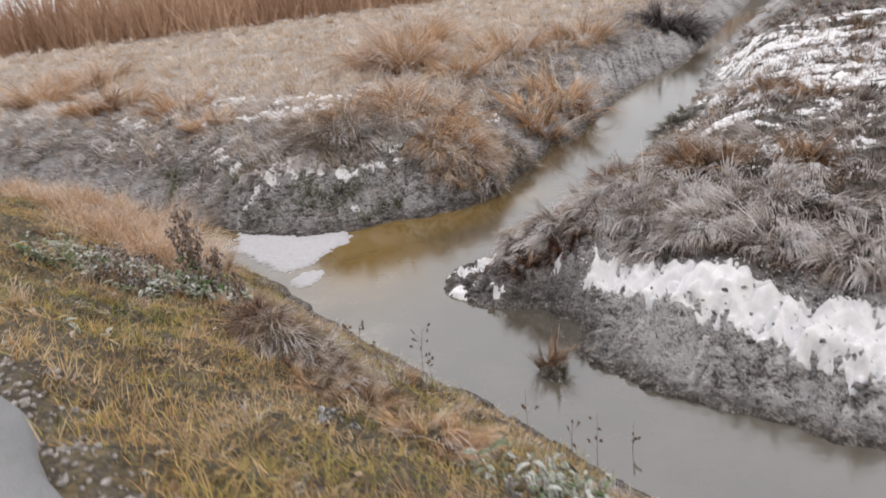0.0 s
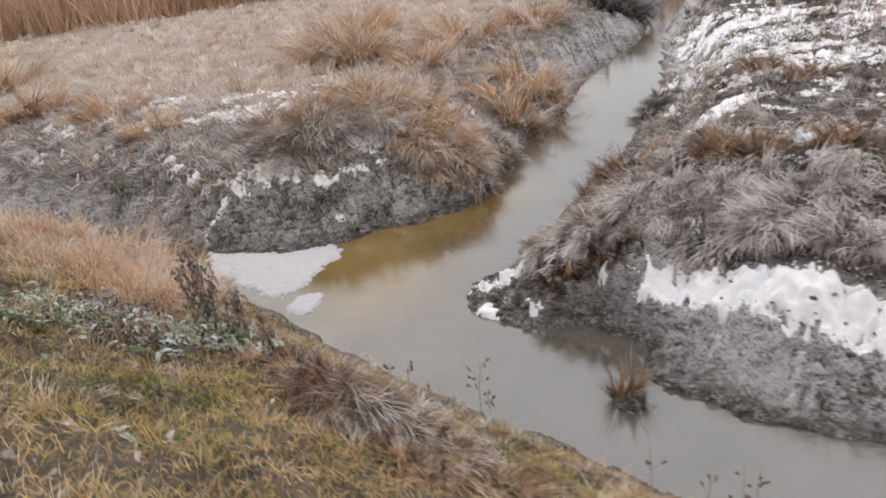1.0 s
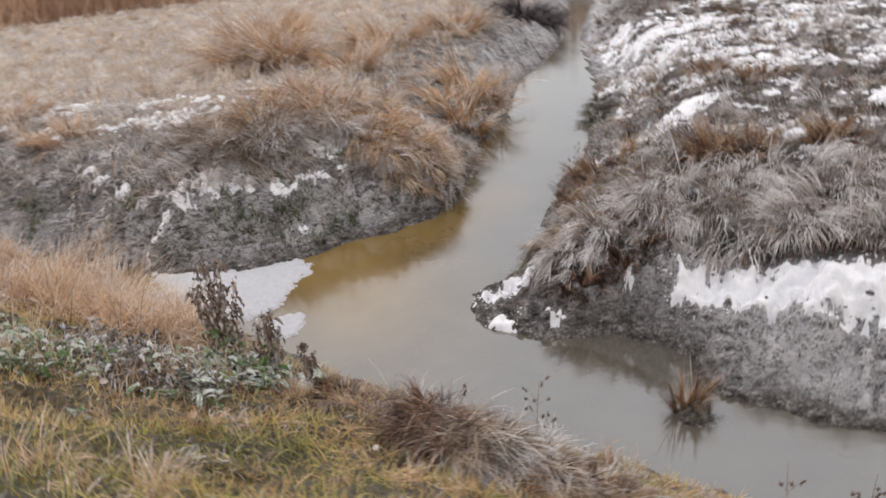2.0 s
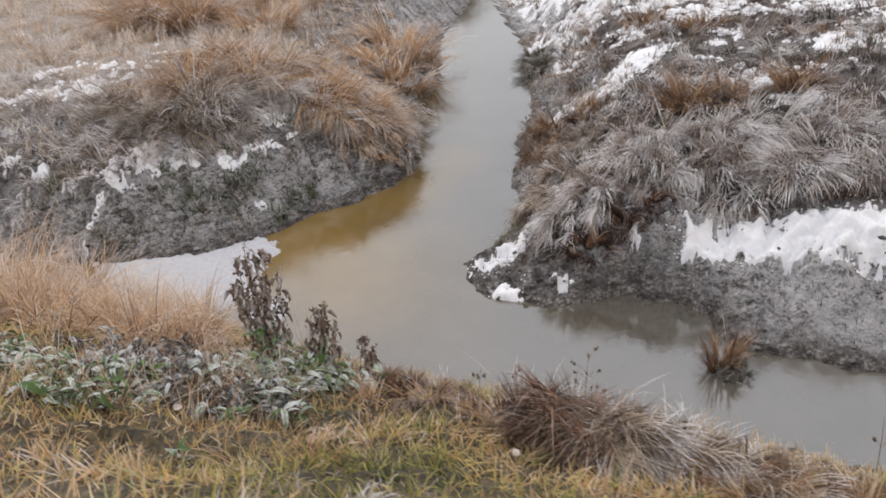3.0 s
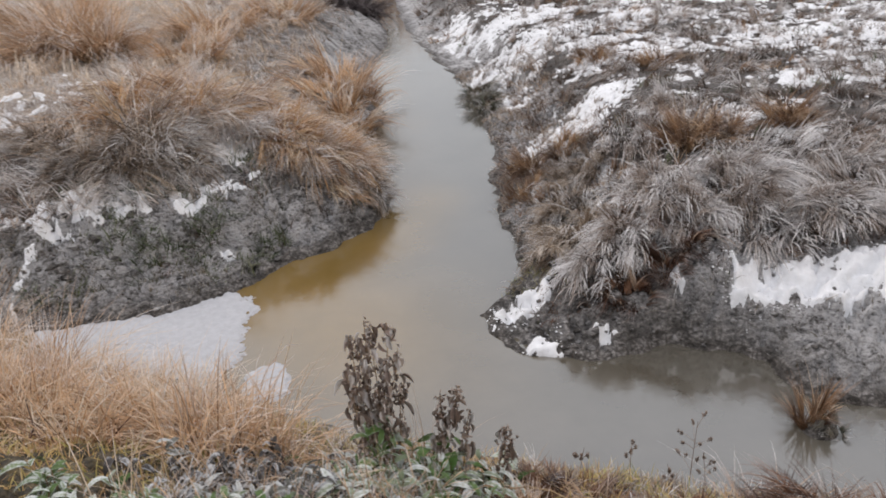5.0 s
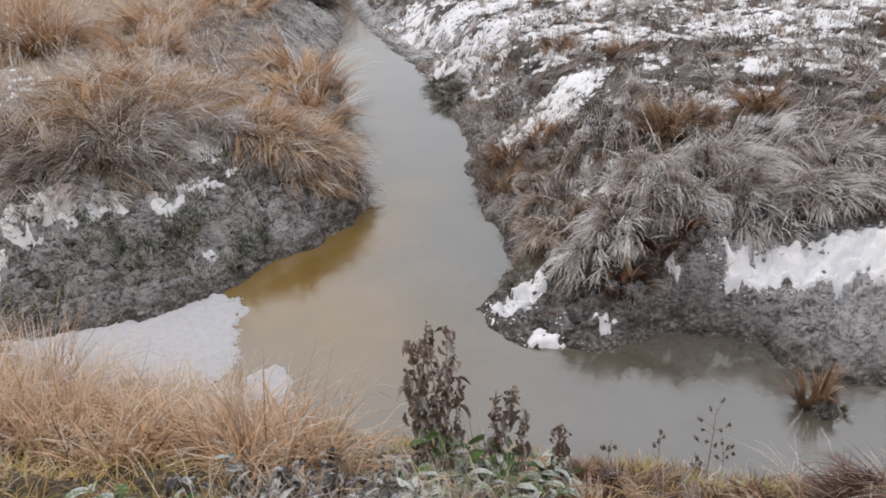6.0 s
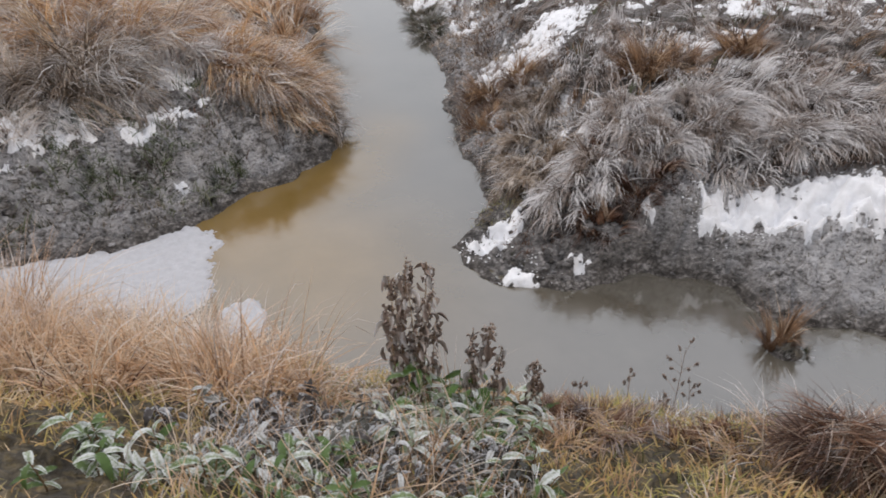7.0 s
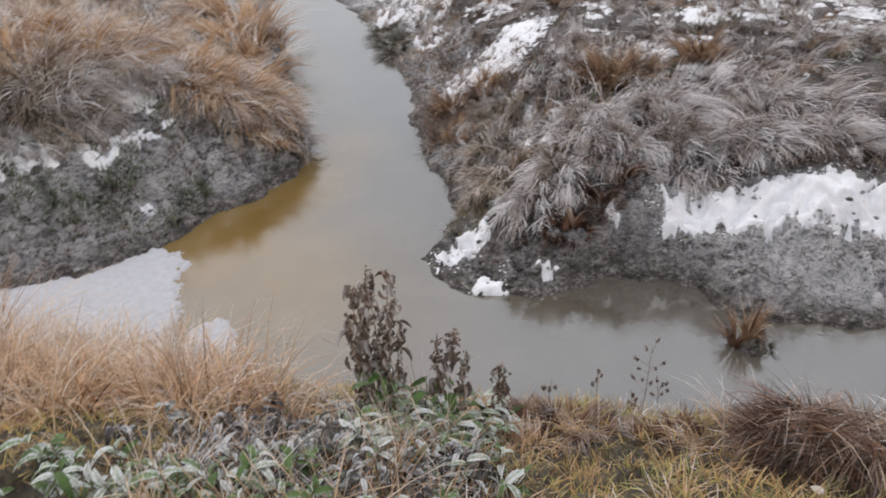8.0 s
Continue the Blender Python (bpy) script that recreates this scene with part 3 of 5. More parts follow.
x, y = scatter(16000, (0.3, 6.5), (9.2, 20.0), shore_weed_keep)
locks("shore_weeds", x, y, M_DUSTY, "low brown dead weeds along the channel shore", 7, 0.14, (0.6, 0.35), (0.9, 0.4), 0.011, 0.07, None, 261, 0.6, segs=2, vary=1.2)
x, y = scatter(5000, (0.3, 5.5), (9.2, 17.0), lambda x, y: shore_weed_keep(x, y) * smooth(0.0, 0.3, fbm(x, y, 0.5, 2, 263)))
locks("shore_dead_weeds", x, y, M_RED, "dark dead weeds along the channel shore", 8, 0.15, (0.5, 0.35), (0.9, 0.4), 0.01, 0.06, None, 265, 0.45, segs=2, vary=1.2)
x, y = scatter(900, (0.3, 1.6), (8.9, 10.6), lambda x, y: plan(x, y)[6] * np.exp(-((x - 0.85) ** 2 + (y - 9.55) ** 2) / 0.1))
locks("moss_grass", x, y, M_MOSS, "low yellow-green grass on the channel shore", 9, 0.09, (0.5, 0.35), (0.9, 0.4), 0.009, 0.05, None, 267, 0.5, segs=2, vary=1.4)


def field_keep(x, y):
    dl, dn, dr, _, _, left, _ = bank(x, y)
    return left * (0.3 + 0.7 * smooth(4.5, 8.0, dl + 4 * smooth(-3.0, -1.5, x))) * smooth(0.9, 1.6, dl + 0.35 * fbm(x, y, 0.8, 3, 2)) * (0.3 + 0.7 * smooth(-0.3, 0.3, fbm(x, y, 1.2, 3, 107)))


x, y = fan(14000, 110, -45, 60, field_keep, 7.0)
locks("field_grass", x, y, M_FIELD, "tall tan grass of the field, lightly frosted", 11, 0.48, (0.3, 0.2), (1.0, 0.4), 0.009, 0.09, None, 86, 0.5, segs=3)
x, y = fan(9500, 40, -40, 55, lambda x, y: plan(x, y)[5] * smooth(0.9, 1.5, plan(x, y)[0] + 0.7 * smooth(-3.6, -5.0, x)) * (1 - smooth(4.0, 7, plan(x, y)[0])) * smooth(0.3, 0.6, np.hypot(x + 1.55, y - 13.35)), 8.0)
locks("frosted_field_grass", x, y, M_DULL, "grey frosted grass along the mud bank", 10, 0.4, (0.6, 0.25), (1.25, 0.3), 0.014, 0.07, downhill, 89, 0.7, segs=3, vary=0.2)
x, y = fan(11000, 45, -20, 55, lambda x, y: plan(x, y)[5] * smooth(1.1, 1.8, plan(x, y)[0]) * (1 - smooth(5.0, 9.0, plan(x, y)[0])) * smooth(-2.4, -3.4, x + 0.3 * (y - 14)) * (0.3 + 0.7 * smooth(-0.2, 0.3, fbm(x, y, 1.3, 3, 247))), 8.0)
locks("rimed_field_grass", x, y, M_RIME, "white-rimed flattened grass behind the mud bank", 10, 0.36, (0.7, 0.25), (1.2, 0.3), 0.014, 0.06, downhill, 249, 0.8, segs=3, vary=0.25)


def sprig_keep(x, y):
    dl, dn, dr, _, _, left, right = bank(x, y)
    return (left * smooth(0.15, 0.5, dl) * (1 - smooth(1.6, 2.2, dl)) + 0.25 * right * smooth(0.1, 0.3, dr) * (1 - smooth(1.0, 1.4, dr))) * smooth(-0.3, 0.4, fbm(x, y, 0.35, 3, 111))


x, y = fan(120000, 25, -75, 25, sprig_keep, 5.0)
grass("mud_sprigs", x, y, M_SPRIG, "sparse frosted sprigs on the bare mud", 0.13, (0.5, 0.4), (0.8, 0.5), 0.01, None, 2, 88)


M_WEED = blade_material("weed_blades", [(0.0, (0.06, 0.09, 0.035)), (0.5, (0.14, 0.17, 0.075)), (1.0, (0.26, 0.27, 0.15))], 1.0)


def left_sprig_keep(x, y):
    dl, _, _, _, _, left, _ = plan(x, y)
    return left * smooth(0.1, 0.3, dl) * (1 - smooth(1.5, 2.0, dl)) * smooth(-0.35, 0.3, fbm(x, y, 0.5, 3, 211))


x, y = scatter(5200, (-7.0, 1.2), (11.2, 15.0), left_sprig_keep)
locks("bank_sprigs", x, y, M_SPRIG, "small frosted green and brown weeds on the mud bank", 7, 0.12, (0.5, 0.3), (0.8, 0.4), 0.011, 0.05, None, 213, 0.5, segs=2, vary=1.2)
x, y = scatter(4600, (-7.0, 0.8), (11.0, 14.5), lambda x, y: left_sprig_keep(x, y) * smooth(0.0, 0.3, fbm(x, y, 0.7, 3, 221)))
locks("bank_weeds", x, y, M_WEED, "low olive weeds edged with frost on the mud bank", 9, 0.2, (0.6, 0.3), (0.9, 0.4), 0.013, 0.07, None, 223, 0.4, segs=3, vary=1.4)
x, y = scatter(2600, (-7.0, 0.2), (11.0, 13.5), lambda x, y: left_sprig_keep(x, y) * smooth(0.1, 0.4, fbm(x, y, 0.6, 3, 231)))
locks("bank_dead_weeds", x, y, M_RED, "dark brown dead weeds on the mud bank", 9, 0.17, (0.5, 0.3), (0.8, 0.4), 0.009, 0.07, None, 233, 0.2, segs=3, vary=1.4)
x, y = scatter(1100, (-0.2, 6.5), (4.0, 9.5), lambda x, y: plan(x, y)[6] * (1 - smooth(0.9, 1.3, plan(x, y)[2])) * smooth(0.0, 0.4, fbm(x, y, 0.4, 3, 215)))
locks("shelf_sprigs", x, y, M_SPRIG, "sparse dark sprigs on the mud shelf", 6, 0.08, (0.5, 0.3), (0.8, 0.4), 0.008, 0.05, None, 217, 0.4, segs=2, vary=1.2)


# ---- tussocks ----
def tussock(x, y, radius, height, count, mat, label, spread=0.75, droop=1.5, comb=None, pull=0.0, tone=0.5, name="grass_tussock", sink=0.03, width=0.005, category="grass tussock", group="grass tussocks", dome=0.0):
    """A clump of bent blades from a crowded foot; comb: degrees towards which they are swept."""
    bundles = max(14, count // 18)
    br, ba = radius * np.sqrt(rng.random(bundles)) * 0.8, rng.uniform(0, 2 * np.pi, bundles)
    baz = ba + rng.normal(0, 0.7, bundles)
    if comb is not None:
        vx, vy = np.cos(baz) * (1 - pull) + pull * np.cos(radians(comb)), np.sin(baz) * (1 - pull) + pull * np.sin(radians(comb))
        baz = np.arctan2(vy, vx) + rng.normal(0, 0.3, bundles)
    blong, blean = height * rng.uniform(0.4, 1.3, bundles), np.abs(rng.normal(0.2, 0.2, bundles)) + spread * (0.35 + 0.65 * br / max(radius * 0.8, 0.01))
    bdroop, btone, brime = np.abs(rng.normal(droop, 0.5, bundles)), tone + rng.normal(0, 0.32, bundles), rng.random(bundles) ** 1.5
    i = rng.integers(0, bundles, count)
    bx, by = (br * np.cos(ba))[i] + rng.normal(0, 0.055 * radius, count), (br * np.sin(ba))[i] + rng.normal(0, 0.055 * radius, count)
    rise = rng.random(count) ** 0.4 * np.sqrt(np.clip(1 - (bx * bx + by * by) / radius**2, 0, 1))
    zz = gz(x + bx, y + by) - sink + dome * rise
    foot = float(gz(x, y))
    wisp = rng.random(count) < 0.05
    wtone, wrime = np.where(wisp, 0.95, btone[i]), np.where(wisp, 1.0, brime[i])
    waz, wlong = np.where(wisp, rng.uniform(0, 2 * np.pi, count), baz[i]), blong[i] * np.where(wisp, 1.15, 1.0)
    low = (blean + 0.5 * bdroop)[i] > np.median(blean + 0.5 * bdroop)
    v, f, fl = blades(bx, by, zz - foot, waz + rng.normal(0, 0.2, count), wlong * rng.uniform(0.7, 1.15, count), blean[i] + np.abs(rng.normal(0, 0.08, count)), bdroop[i] + rng.normal(0, 0.15, count), width * rng.uniform(0.6, 1.5, count), wtone + rng.normal(0, 0.1, count), 4, wrime)
    ob = new(name)
    ob.location = (x, y, foot)
    own = low[f[:, 0] // 9]
    for word, mine in (("skirt", own), ("crown", ~own)):
        used = np.unique(f[mine])
        remap = np.zeros(len(v), int)
        remap[used] = np.arange(len(used))
        tagged(part(word, mesh_of(word, v[used], remap[f[mine]], mat, {k: a[used] for k, a in fl.items()}), ob), kind="stuff")
    return tagged(ob, label, category, group)


for x, y, r, h, c in [(-4.1, 9.0, 0.35, 0.9, 800), (-3.75, 8.8, 0.3, 0.72, 650), (-4.6, 9.35, 0.4, 0.95, 900), (-3.35, 8.35, 0.28, 0.45, 550), (-5.2, 9.85, 0.4, 0.9, 900), (-3.0, 7.95, 0.22, 0.38, 380), (-5.7, 10.3, 0.4, 0.7, 700)]:
    tussock(x, y, r, h, c, M_STRAW, "tall pale straw-coloured grass clump on the near bank", 0.35, 1.3, tone=0.5, width=0.006)
rust, frosty, straw = "rust-brown grass tussock drooping over the bank", "grey frosted grass tussock on the bank brow", "tall straw-coloured grass clump in the field"
for x, y, r, h, c, m in [(-0.25, 13.25, 0.7, 0.95, 2600, M_AMBER), (0.1, 13.65, 0.6, 0.8, 1600, M_AMBER), (-0.6, 13.5, 0.55, 0.85, 1700, M_AMBER), (-0.3, 14.2, 0.8, 1.05, 1900, M_AMBER), (0.75, 14.6, 0.5, 0.55, 1100, M_DUSTY), (0.2, 12.95, 0.4, 0.5, 1100, M_DUSTY), (-0.45, 12.9, 0.4, 0.5, 1000, M_DUSTY), (-0.85, 13.15, 0.3, 0.42, 700, M_DUSTY)]:
    tussock(x, y, r, 0.6 * h, c, m, rust, 0.75, 1.3, -55, 0.45, 0.45, width=0.011, dome=0.3)
for x, y, r, h, c, m in [(-2.45, 13.85, 0.65, 0.95, 1700, M_DUSTY), (-2.75, 13.5, 0.55, 0.7, 1200, M_DUSTY), (-3.3, 13.75, 0.5, 0.65, 900, M_DUSTY), (-1.55, 14.75, 0.7, 1.0, 1500, M_AMBER), (-1.6, 15.4, 0.8, 1.15, 1300, M_AMBER), (-2.6, 15.0, 0.7, 1.1, 1300, M_AMBER), (-3.6, 15.0, 0.6, 0.6, 900, M_DUSTY), (-3.3, 14.4, 0.55, 0.5, 900, M_DUSTY), (-0.6, 15.6, 0.8, 0.8, 1200, M_AMBER), (-2.2, 16.6, 0.9, 0.9, 1200, M_AMBER)]:
    tussock(x, y, r, h, c, m, "brown dead grass tussock behind the mud bank", 0.6, 1.3, -80, 0.35, tone=0.36, width=0.011, dome=0.2)
for x, y, r, h, c, q in [(0.95, 9.35, 0.35, 0.32, 900, -130), (1.0, 8.75, 0.4, 0.35, 1000, -140), (1.35, 8.75, 0.4, 0.42, 1200, -150), (1.95, 8.5, 0.4, 0.45, 1300, -120), (2.55, 8.1, 0.45, 0.5, 1500, -120), (3.1, 7.65, 0.45, 0.5, 1500, -120), (3.7, 7.2, 0.45, 0.5, 1400, -120), (4.4, 6.6, 0.45, 0.5, 1300, -120), (1.4, 9.7, 0.5, 0.45, 1400, -140), (2.2, 9.2, 0.55, 0.5, 1600, -130), (3.0, 8.8, 0.55, 0.5, 1600, -120), (3.9, 8.2, 0.5, 0.5, 1400, -120), (1.9, 10.5, 0.45, 0.4, 1200, -150), (2.6, 11.2, 0.5, 0.45, 1200, -150)]:
    tussock(x + 0.1, y + 0.12, r, 0.9 * h, int(1.2 * c), M_DUSTY if x < 1.0 or y > 9.6 else M_DULL, "brown half-frosted grass tussock beside the channel" if x < 1.0 or y > 9.6 else frosty, 0.6, 1.25, q, 0.7, 0.55, width=0.011, dome=0.12)
for x, y, r, h, c in [(3.55, 10.1, 0.45, 0.55, 1300), (3.95, 9.95, 0.35, 0.5, 800), (4.95, 9.75, 0.35, 0.55, 900), (2.65, 12.3, 0.4, 0.5, 900), (3.2, 12.2, 0.4, 0.45, 800), (6.6, 13.9, 0.4, 0.5, 700), (1.75, 8.95, 0.22, 0.34, 450), (2.1, 11.6, 0.35, 0.35, 600), (6.2, 15.3, 0.45, 0.5, 700), (1.05, 8.35, 0.3, 0.25, 600), (1.5, 8.3, 0.25, 0.28, 500)]:
    tussock(x, y, r, h, c, M_RED if y < 9 else M_RUST, "brown unfrosted grass clump among frosted grass", 0.45, 1.0, tone=0.22, width=0.008, dome=0.12)
tussock(1.72, 8.22, 0.11, 0.16, 420, M_RED, "small dark dead grass tuft at the brow", 0.3, 0.9, tone=0.2, width=0.008, dome=0.14)
for x, y, r in [(4.75, 17.2, 0.4), (5.05, 17.9, 0.35), (4.3, 16.4, 0.3)]:
    tussock(x, y, r, 0.4, 700, M_SPRIG, "dark green-brown weed clump on the channel shore", 0.6, 1.0, tone=0.3, width=0.014, dome=0.15)
for x, y, r, h, c in [(-3.1, 23, 1.3, 1.7, 1900), (-2.2, 22, 1.0, 1.5, 1200), (-3.0, 28, 1.6, 1.9, 1700), (1.3, 16.9, 0.7, 0.9, 1000), (2.1, 18.4, 0.9, 1.1, 1100), (-11.5, 20.5, 1.3, 1.2, 1500), (-16.2, 27, 1.8, 1.5, 1400), (-16.0, 23.5, 1.5, 1.3, 1200), (-8.5, 19, 1.0, 0.9, 1000), (-0.8, 20.5, 1.0, 1.0, 1200), (0.6, 24, 1.3, 1.2, 1200), (3.0, 26, 1.2, 1.2, 1000), (-6.5, 16.6, 0.8, 0.6, 900)]:
    tussock(x, y, r, h, c, M_STRAW, straw, 0.4, 1.1, tone=0.32, width=0.018)
for x, y, r, h, c in [(-0.5, 13.55, 0.45, 0.75, 500), (0.0, 13.9, 0.5, 0.7, 500), (-0.2, 12.85, 0.35, 0.5, 300)]:
    tussock(x, y, r, h, c, M_STRAW, "pale straw-coloured grass clump in a brown tussock", 0.7, 1.5, -45, 0.7, 0.5, width=0.012)
for x, y, r, h, c in [(-1.05, 13.75, 0.35, 0.6, 350), (-2.95, 13.3, 0.4, 0.5, 450), (-2.3, 13.4, 0.35, 0.6, 400), (-0.75, 12.95, 0.3, 0.45, 300), (-1.2, 14.3, 0.45, 0.75, 450)]:
    tussock(x, y, r, h, c, M_DULL, "frosted grey grass clump in a brown tussock", 0.8, 1.4, -75, 0.6, 0.6, width=0.012)
for x, y, r, h, c in [(-1.25, 13.6, 0.35, 0.5, 240), (-0.85, 13.95, 0.35, 0.5, 220), (-0.5, 13.1, 0.3, 0.4, 160), (-2.2, 13.95, 0.4, 0.5, 220)]:
    tussock(x, y, r, h, c, M_RIME, "white-rimed grass strands lying over a brown tussock", 0.8, 1.3, -50, 0.7, 0.7, width=0.012, dome=0.3)
tussock(1.27, 6.42, 0.13, 0.36, 560, M_RUST, "small brown sedge tuft standing in the water", 0.05, 0.7, tone=0.25, name="sedge_tuft", category="sedge tuft", group="sedge tufts", sink=0.02)
tussock(1.36, 6.27, 0.15, 0.12, 420, M_SPRIG, "small brown sedge tuft standing in the water", 0.5, 1.2, tone=0.3, dome=0.08, name="sedge_tuft", category="sedge tuft", group="sedge tufts", sink=0.02)
for x, y, r, h, c, m, t, d in [(-1.14, 4.88, 0.24, 0.26, 1500, M_RED, 0.5, 0.36), (-0.92, 4.66, 0.32, 0.28, 2000, M_DUSTY, 0.42, 0.32), (-0.98, 4.74, 0.34, 0.3, 260, M_RED, 0.6, 0.34), (-0.62, 4.5, 0.3, 0.24, 1300, M_DUSTY, 0.46, 0.22), (-0.3, 4.15, 0.28, 0.22, 900, M_DUSTY, 0.5, 0.21), (-0.5, 4.3, 0.3, 0.26, 300, M_RED, 0.6, 0.22), (-1.3, 5.35, 0.25, 0.14, 700, M_RED, 0.35, 0.05), (-1.32, 5.1, 0.14, 0.42, 170, M_STRAW, 0.2, 0), (-1.2, 4.95, 0.12, 0.46, 150, M_STRAW, 0.3, 0), (-1.6, 5.8, 0.32, 0.17, 1200, M_RED, 0.4, 0.06), (-1.75, 5.95, 0.2, 0.16, 500, M_RED, 0.3, 0.04), (-0.1, 3.9, 0.35, 0.2, 1200, M_RUST, 0.4, 0.1), (0.5, 3.45, 0.3, 0.26, 1000, M_STRAW, 0.45, 0.06), (-0.4, 4.0, 0.3, 0.2, 900, M_RUST, 0.4, 0.1)]:
    tussock(x, y, r, h, c, m, "dead brown grass tussock on the near bank", 0.9 if d > 0.2 else 0.4, 1.5, tone=t - (0.12 if d > 0.2 else 0.0), width=0.005, dome=d)


# ---- snow and ice ----
def snow_patch(x, y, rx, ry, turn, thick, seed, mat=M_SNOW, name="snow_patch", label="crusted white snow patch lying on the mud", rough=0.55, cell=0.022, level=None):
    """A thin crust with a ragged rim and holes where the ground shows."""
    reach = 1.5
    xs, ys = np.arange(-reach * rx, reach * rx + cell, cell), np.arange(-reach * ry, reach * ry + cell, cell)
    X, Y = np.meshgrid(xs, ys)
    c, s = np.cos(radians(turn)), np.sin(radians(turn))
    wx, wy = x + X * c - Y * s, y + X * s + Y * c
    m = 1 - np.sqrt((X / rx) ** 2 + (Y / ry) ** 2) + rough * fbm(wx, wy, 0.35, 4, seed) + (1.1 if level is None else 0.4) * rough * fbm(wx, wy, 0.07, 2, seed + 3) + (0.32 if level is None else 0.08) * fbm(wx, wy, 0.05, 2, seed + 5)
    g = gz(wx, wy) if level is None else np.full(X.shape, level)
    top = g - 0.012 + (0.7 * thick + 0.012) * smooth(-0.08, 0.35, m) + 0.3 * thick * fbm(wx, wy, 0.1, 3, seed + 7) * smooth(0, 0.3, m)
    f = grid_faces(len(xs), len(ys))
    f = f[(m.ravel()[f] > -0.08).any(1)]
    used = np.unique(f)
    remap = np.zeros(X.size, int)
    remap[used] = np.arange(len(used))
    foot = float(gz(x, y)) if level is None else level
    v = np.stack([wx - x, wy - y, top - foot], -1).reshape(-1, 3)[used]
    ob = new(name, mesh_of(name, v, remap[f], mat))
    ob.location = (x, y, foot)
    return tagged(ob, label, "ice" if level is not None else "snow", "" if level is not None else "snow patches")


def crust(name, ring, thick, seed, mat, label, category, rough, cell, level=None, holes=0.0):
    """A crust inside a ring of corners, with a ragged rim."""
    cx, cy = np.mean([p[0] for p in ring]), np.mean([p[1] for p in ring])
    xs, ys = (np.arange(min(p[q] for p in ring) - 0.25, max(p[q] for p in ring) + 0.25, cell) for q in (0, 1))
    X, Y = np.meshgrid(xs, ys)
    d = shore_distance(X, Y, ring + ring[:1]) * np.where(inside(X, Y, ring), 1, -1)
    m = d + rough * fbm(X, Y, 0.3, 3, seed) + 0.7 * rough * fbm(X, Y, 0.08, 3, seed + 3) + 0.02 * fbm(X, Y, 0.035, 2, seed + 4)
    m = m - holes * smooth(0.38, 0.7, fbm(X, Y, 0.07, 2, seed + 9))
    g = gz(X, Y) if level is None else np.full(X.shape, level)
    top = g - 0.015 + (thick + 0.015) * smooth(-0.01, 0.035, m) + (0.008 * fbm(X, Y, 0.05, 2, seed + 7) + 0.25 * thick * fbm(X, Y, 0.4, 2, seed + 8)) * smooth(0, 0.08, m)
    f = grid_faces(len(xs), len(ys))
    f = f[(m.ravel()[f] > -0.02).any(1)]
    used = np.unique(f)
    remap = np.zeros(X.size, int)
    remap[used] = np.arange(len(used))
    foot = float(gz(cx, cy)) if level is None else level
    ob = new(name, mesh_of(name, np.stack([X - cx, Y - cy, top - foot], -1).reshape(-1, 3)[used], remap[f], mat))
    ob.location = (cx, cy, foot)
    return tagged(ob, label, category, "snow patches" if category == "snow" else "ice sheets")


HALF = (0.12, 0.22, 0.23, 0.22, 0.27, 0.3)
strip_ring = [(x + h * 0.646, y + h * 0.763) for (x, y), h in zip(STRIP, HALF)] + [(x - h * 0.646, y - h * 0.763) for (x, y), h in zip(STRIP[::-1], (0.33, 0.31, 0.28, 0.34, 0.34, 0.16))]
crust("snow_strip", strip_ring, 0.028, 601, M_SNOW, "long crusted strip of white snow on the mud shelf", "snow", 0.065, 0.014, holes=0.13)
for k, (x, y, rx, ry, turn, th) in enumerate([
    (0.2, 9.1, 0.36, 0.13, 0, 0.03), (0.14, 8.44, 0.17, 0.1, -30, 0.03), (0.66, 8.2, 0.09, 0.06, -20, 0.03), (1.45, 8.15, 0.1, 0.08, 60, 0.03),
    (3.9, 12.9, 0.75, 0.55, 40, 0.05), (4.9, 13.3, 0.5, 0.35, 30, 0.05), (4.9, 10.5, 0.8, 0.25, 10, 0.05), (7.3, 11.4, 0.5, 0.25, 20, 0.05),
    (6.1, 18.6, 0.9, 0.8, 30, 0.06), (7.9, 18.6, 1.1, 0.7, 20, 0.06), (10.3, 18.8, 1.2, 0.6, 20, 0.06), (7.6, 16.8, 0.7, 0.4, 20, 0.05), (9.9, 12.5, 0.7, 0.35, 20, 0.05), (12.0, 13.0, 0.9, 0.4, 20, 0.05), (6.0, 15.2, 0.6, 0.3, 30, 0.05), (8.6, 21.5, 1.2, 0.7, 20, 0.06),
    (-3.3, 13.02, 0.5, 0.22, -10, 0.06), (-4.2, 13.1, 0.35, 0.16, 0, 0.04), (-1.95, 12.85, 0.35, 0.12, -10, 0.05), (-1.5, 13.45, 0.32, 0.3, 20, 0.08), (-1.35, 13.9, 0.25, 0.16, 60, 0.08), (-2.05, 11.9, 0.06, 0.05, 0, 0.04), (-4.25, 12.3, 0.3, 0.05, 60, 0.02)]):
    snow_patch(x, y, rx, ry, turn, th, 200 + 11 * k, cell=0.014 if k < 4 else 0.022, rough=0.6 if k < 4 else 1.0 if k < 16 else 0.6)
crust("ice_sheet", [(-4.3, 11.75), (-3.62, 11.75), (-3.2, 11.6), (-2.97, 11.3), (-2.83, 11.36), (-2.2, 11.42), (-2.06, 10.95), (-2.28, 10.35), (-2.42, 9.9), (-2.8, 9.72), (-3.4, 10.2), (-4.1, 10.9)], 0.012, 510, M_ICE, "white snow-dusted ice sheet frozen to the ditch edge", "ice", 0.09, 0.016, 0.012)
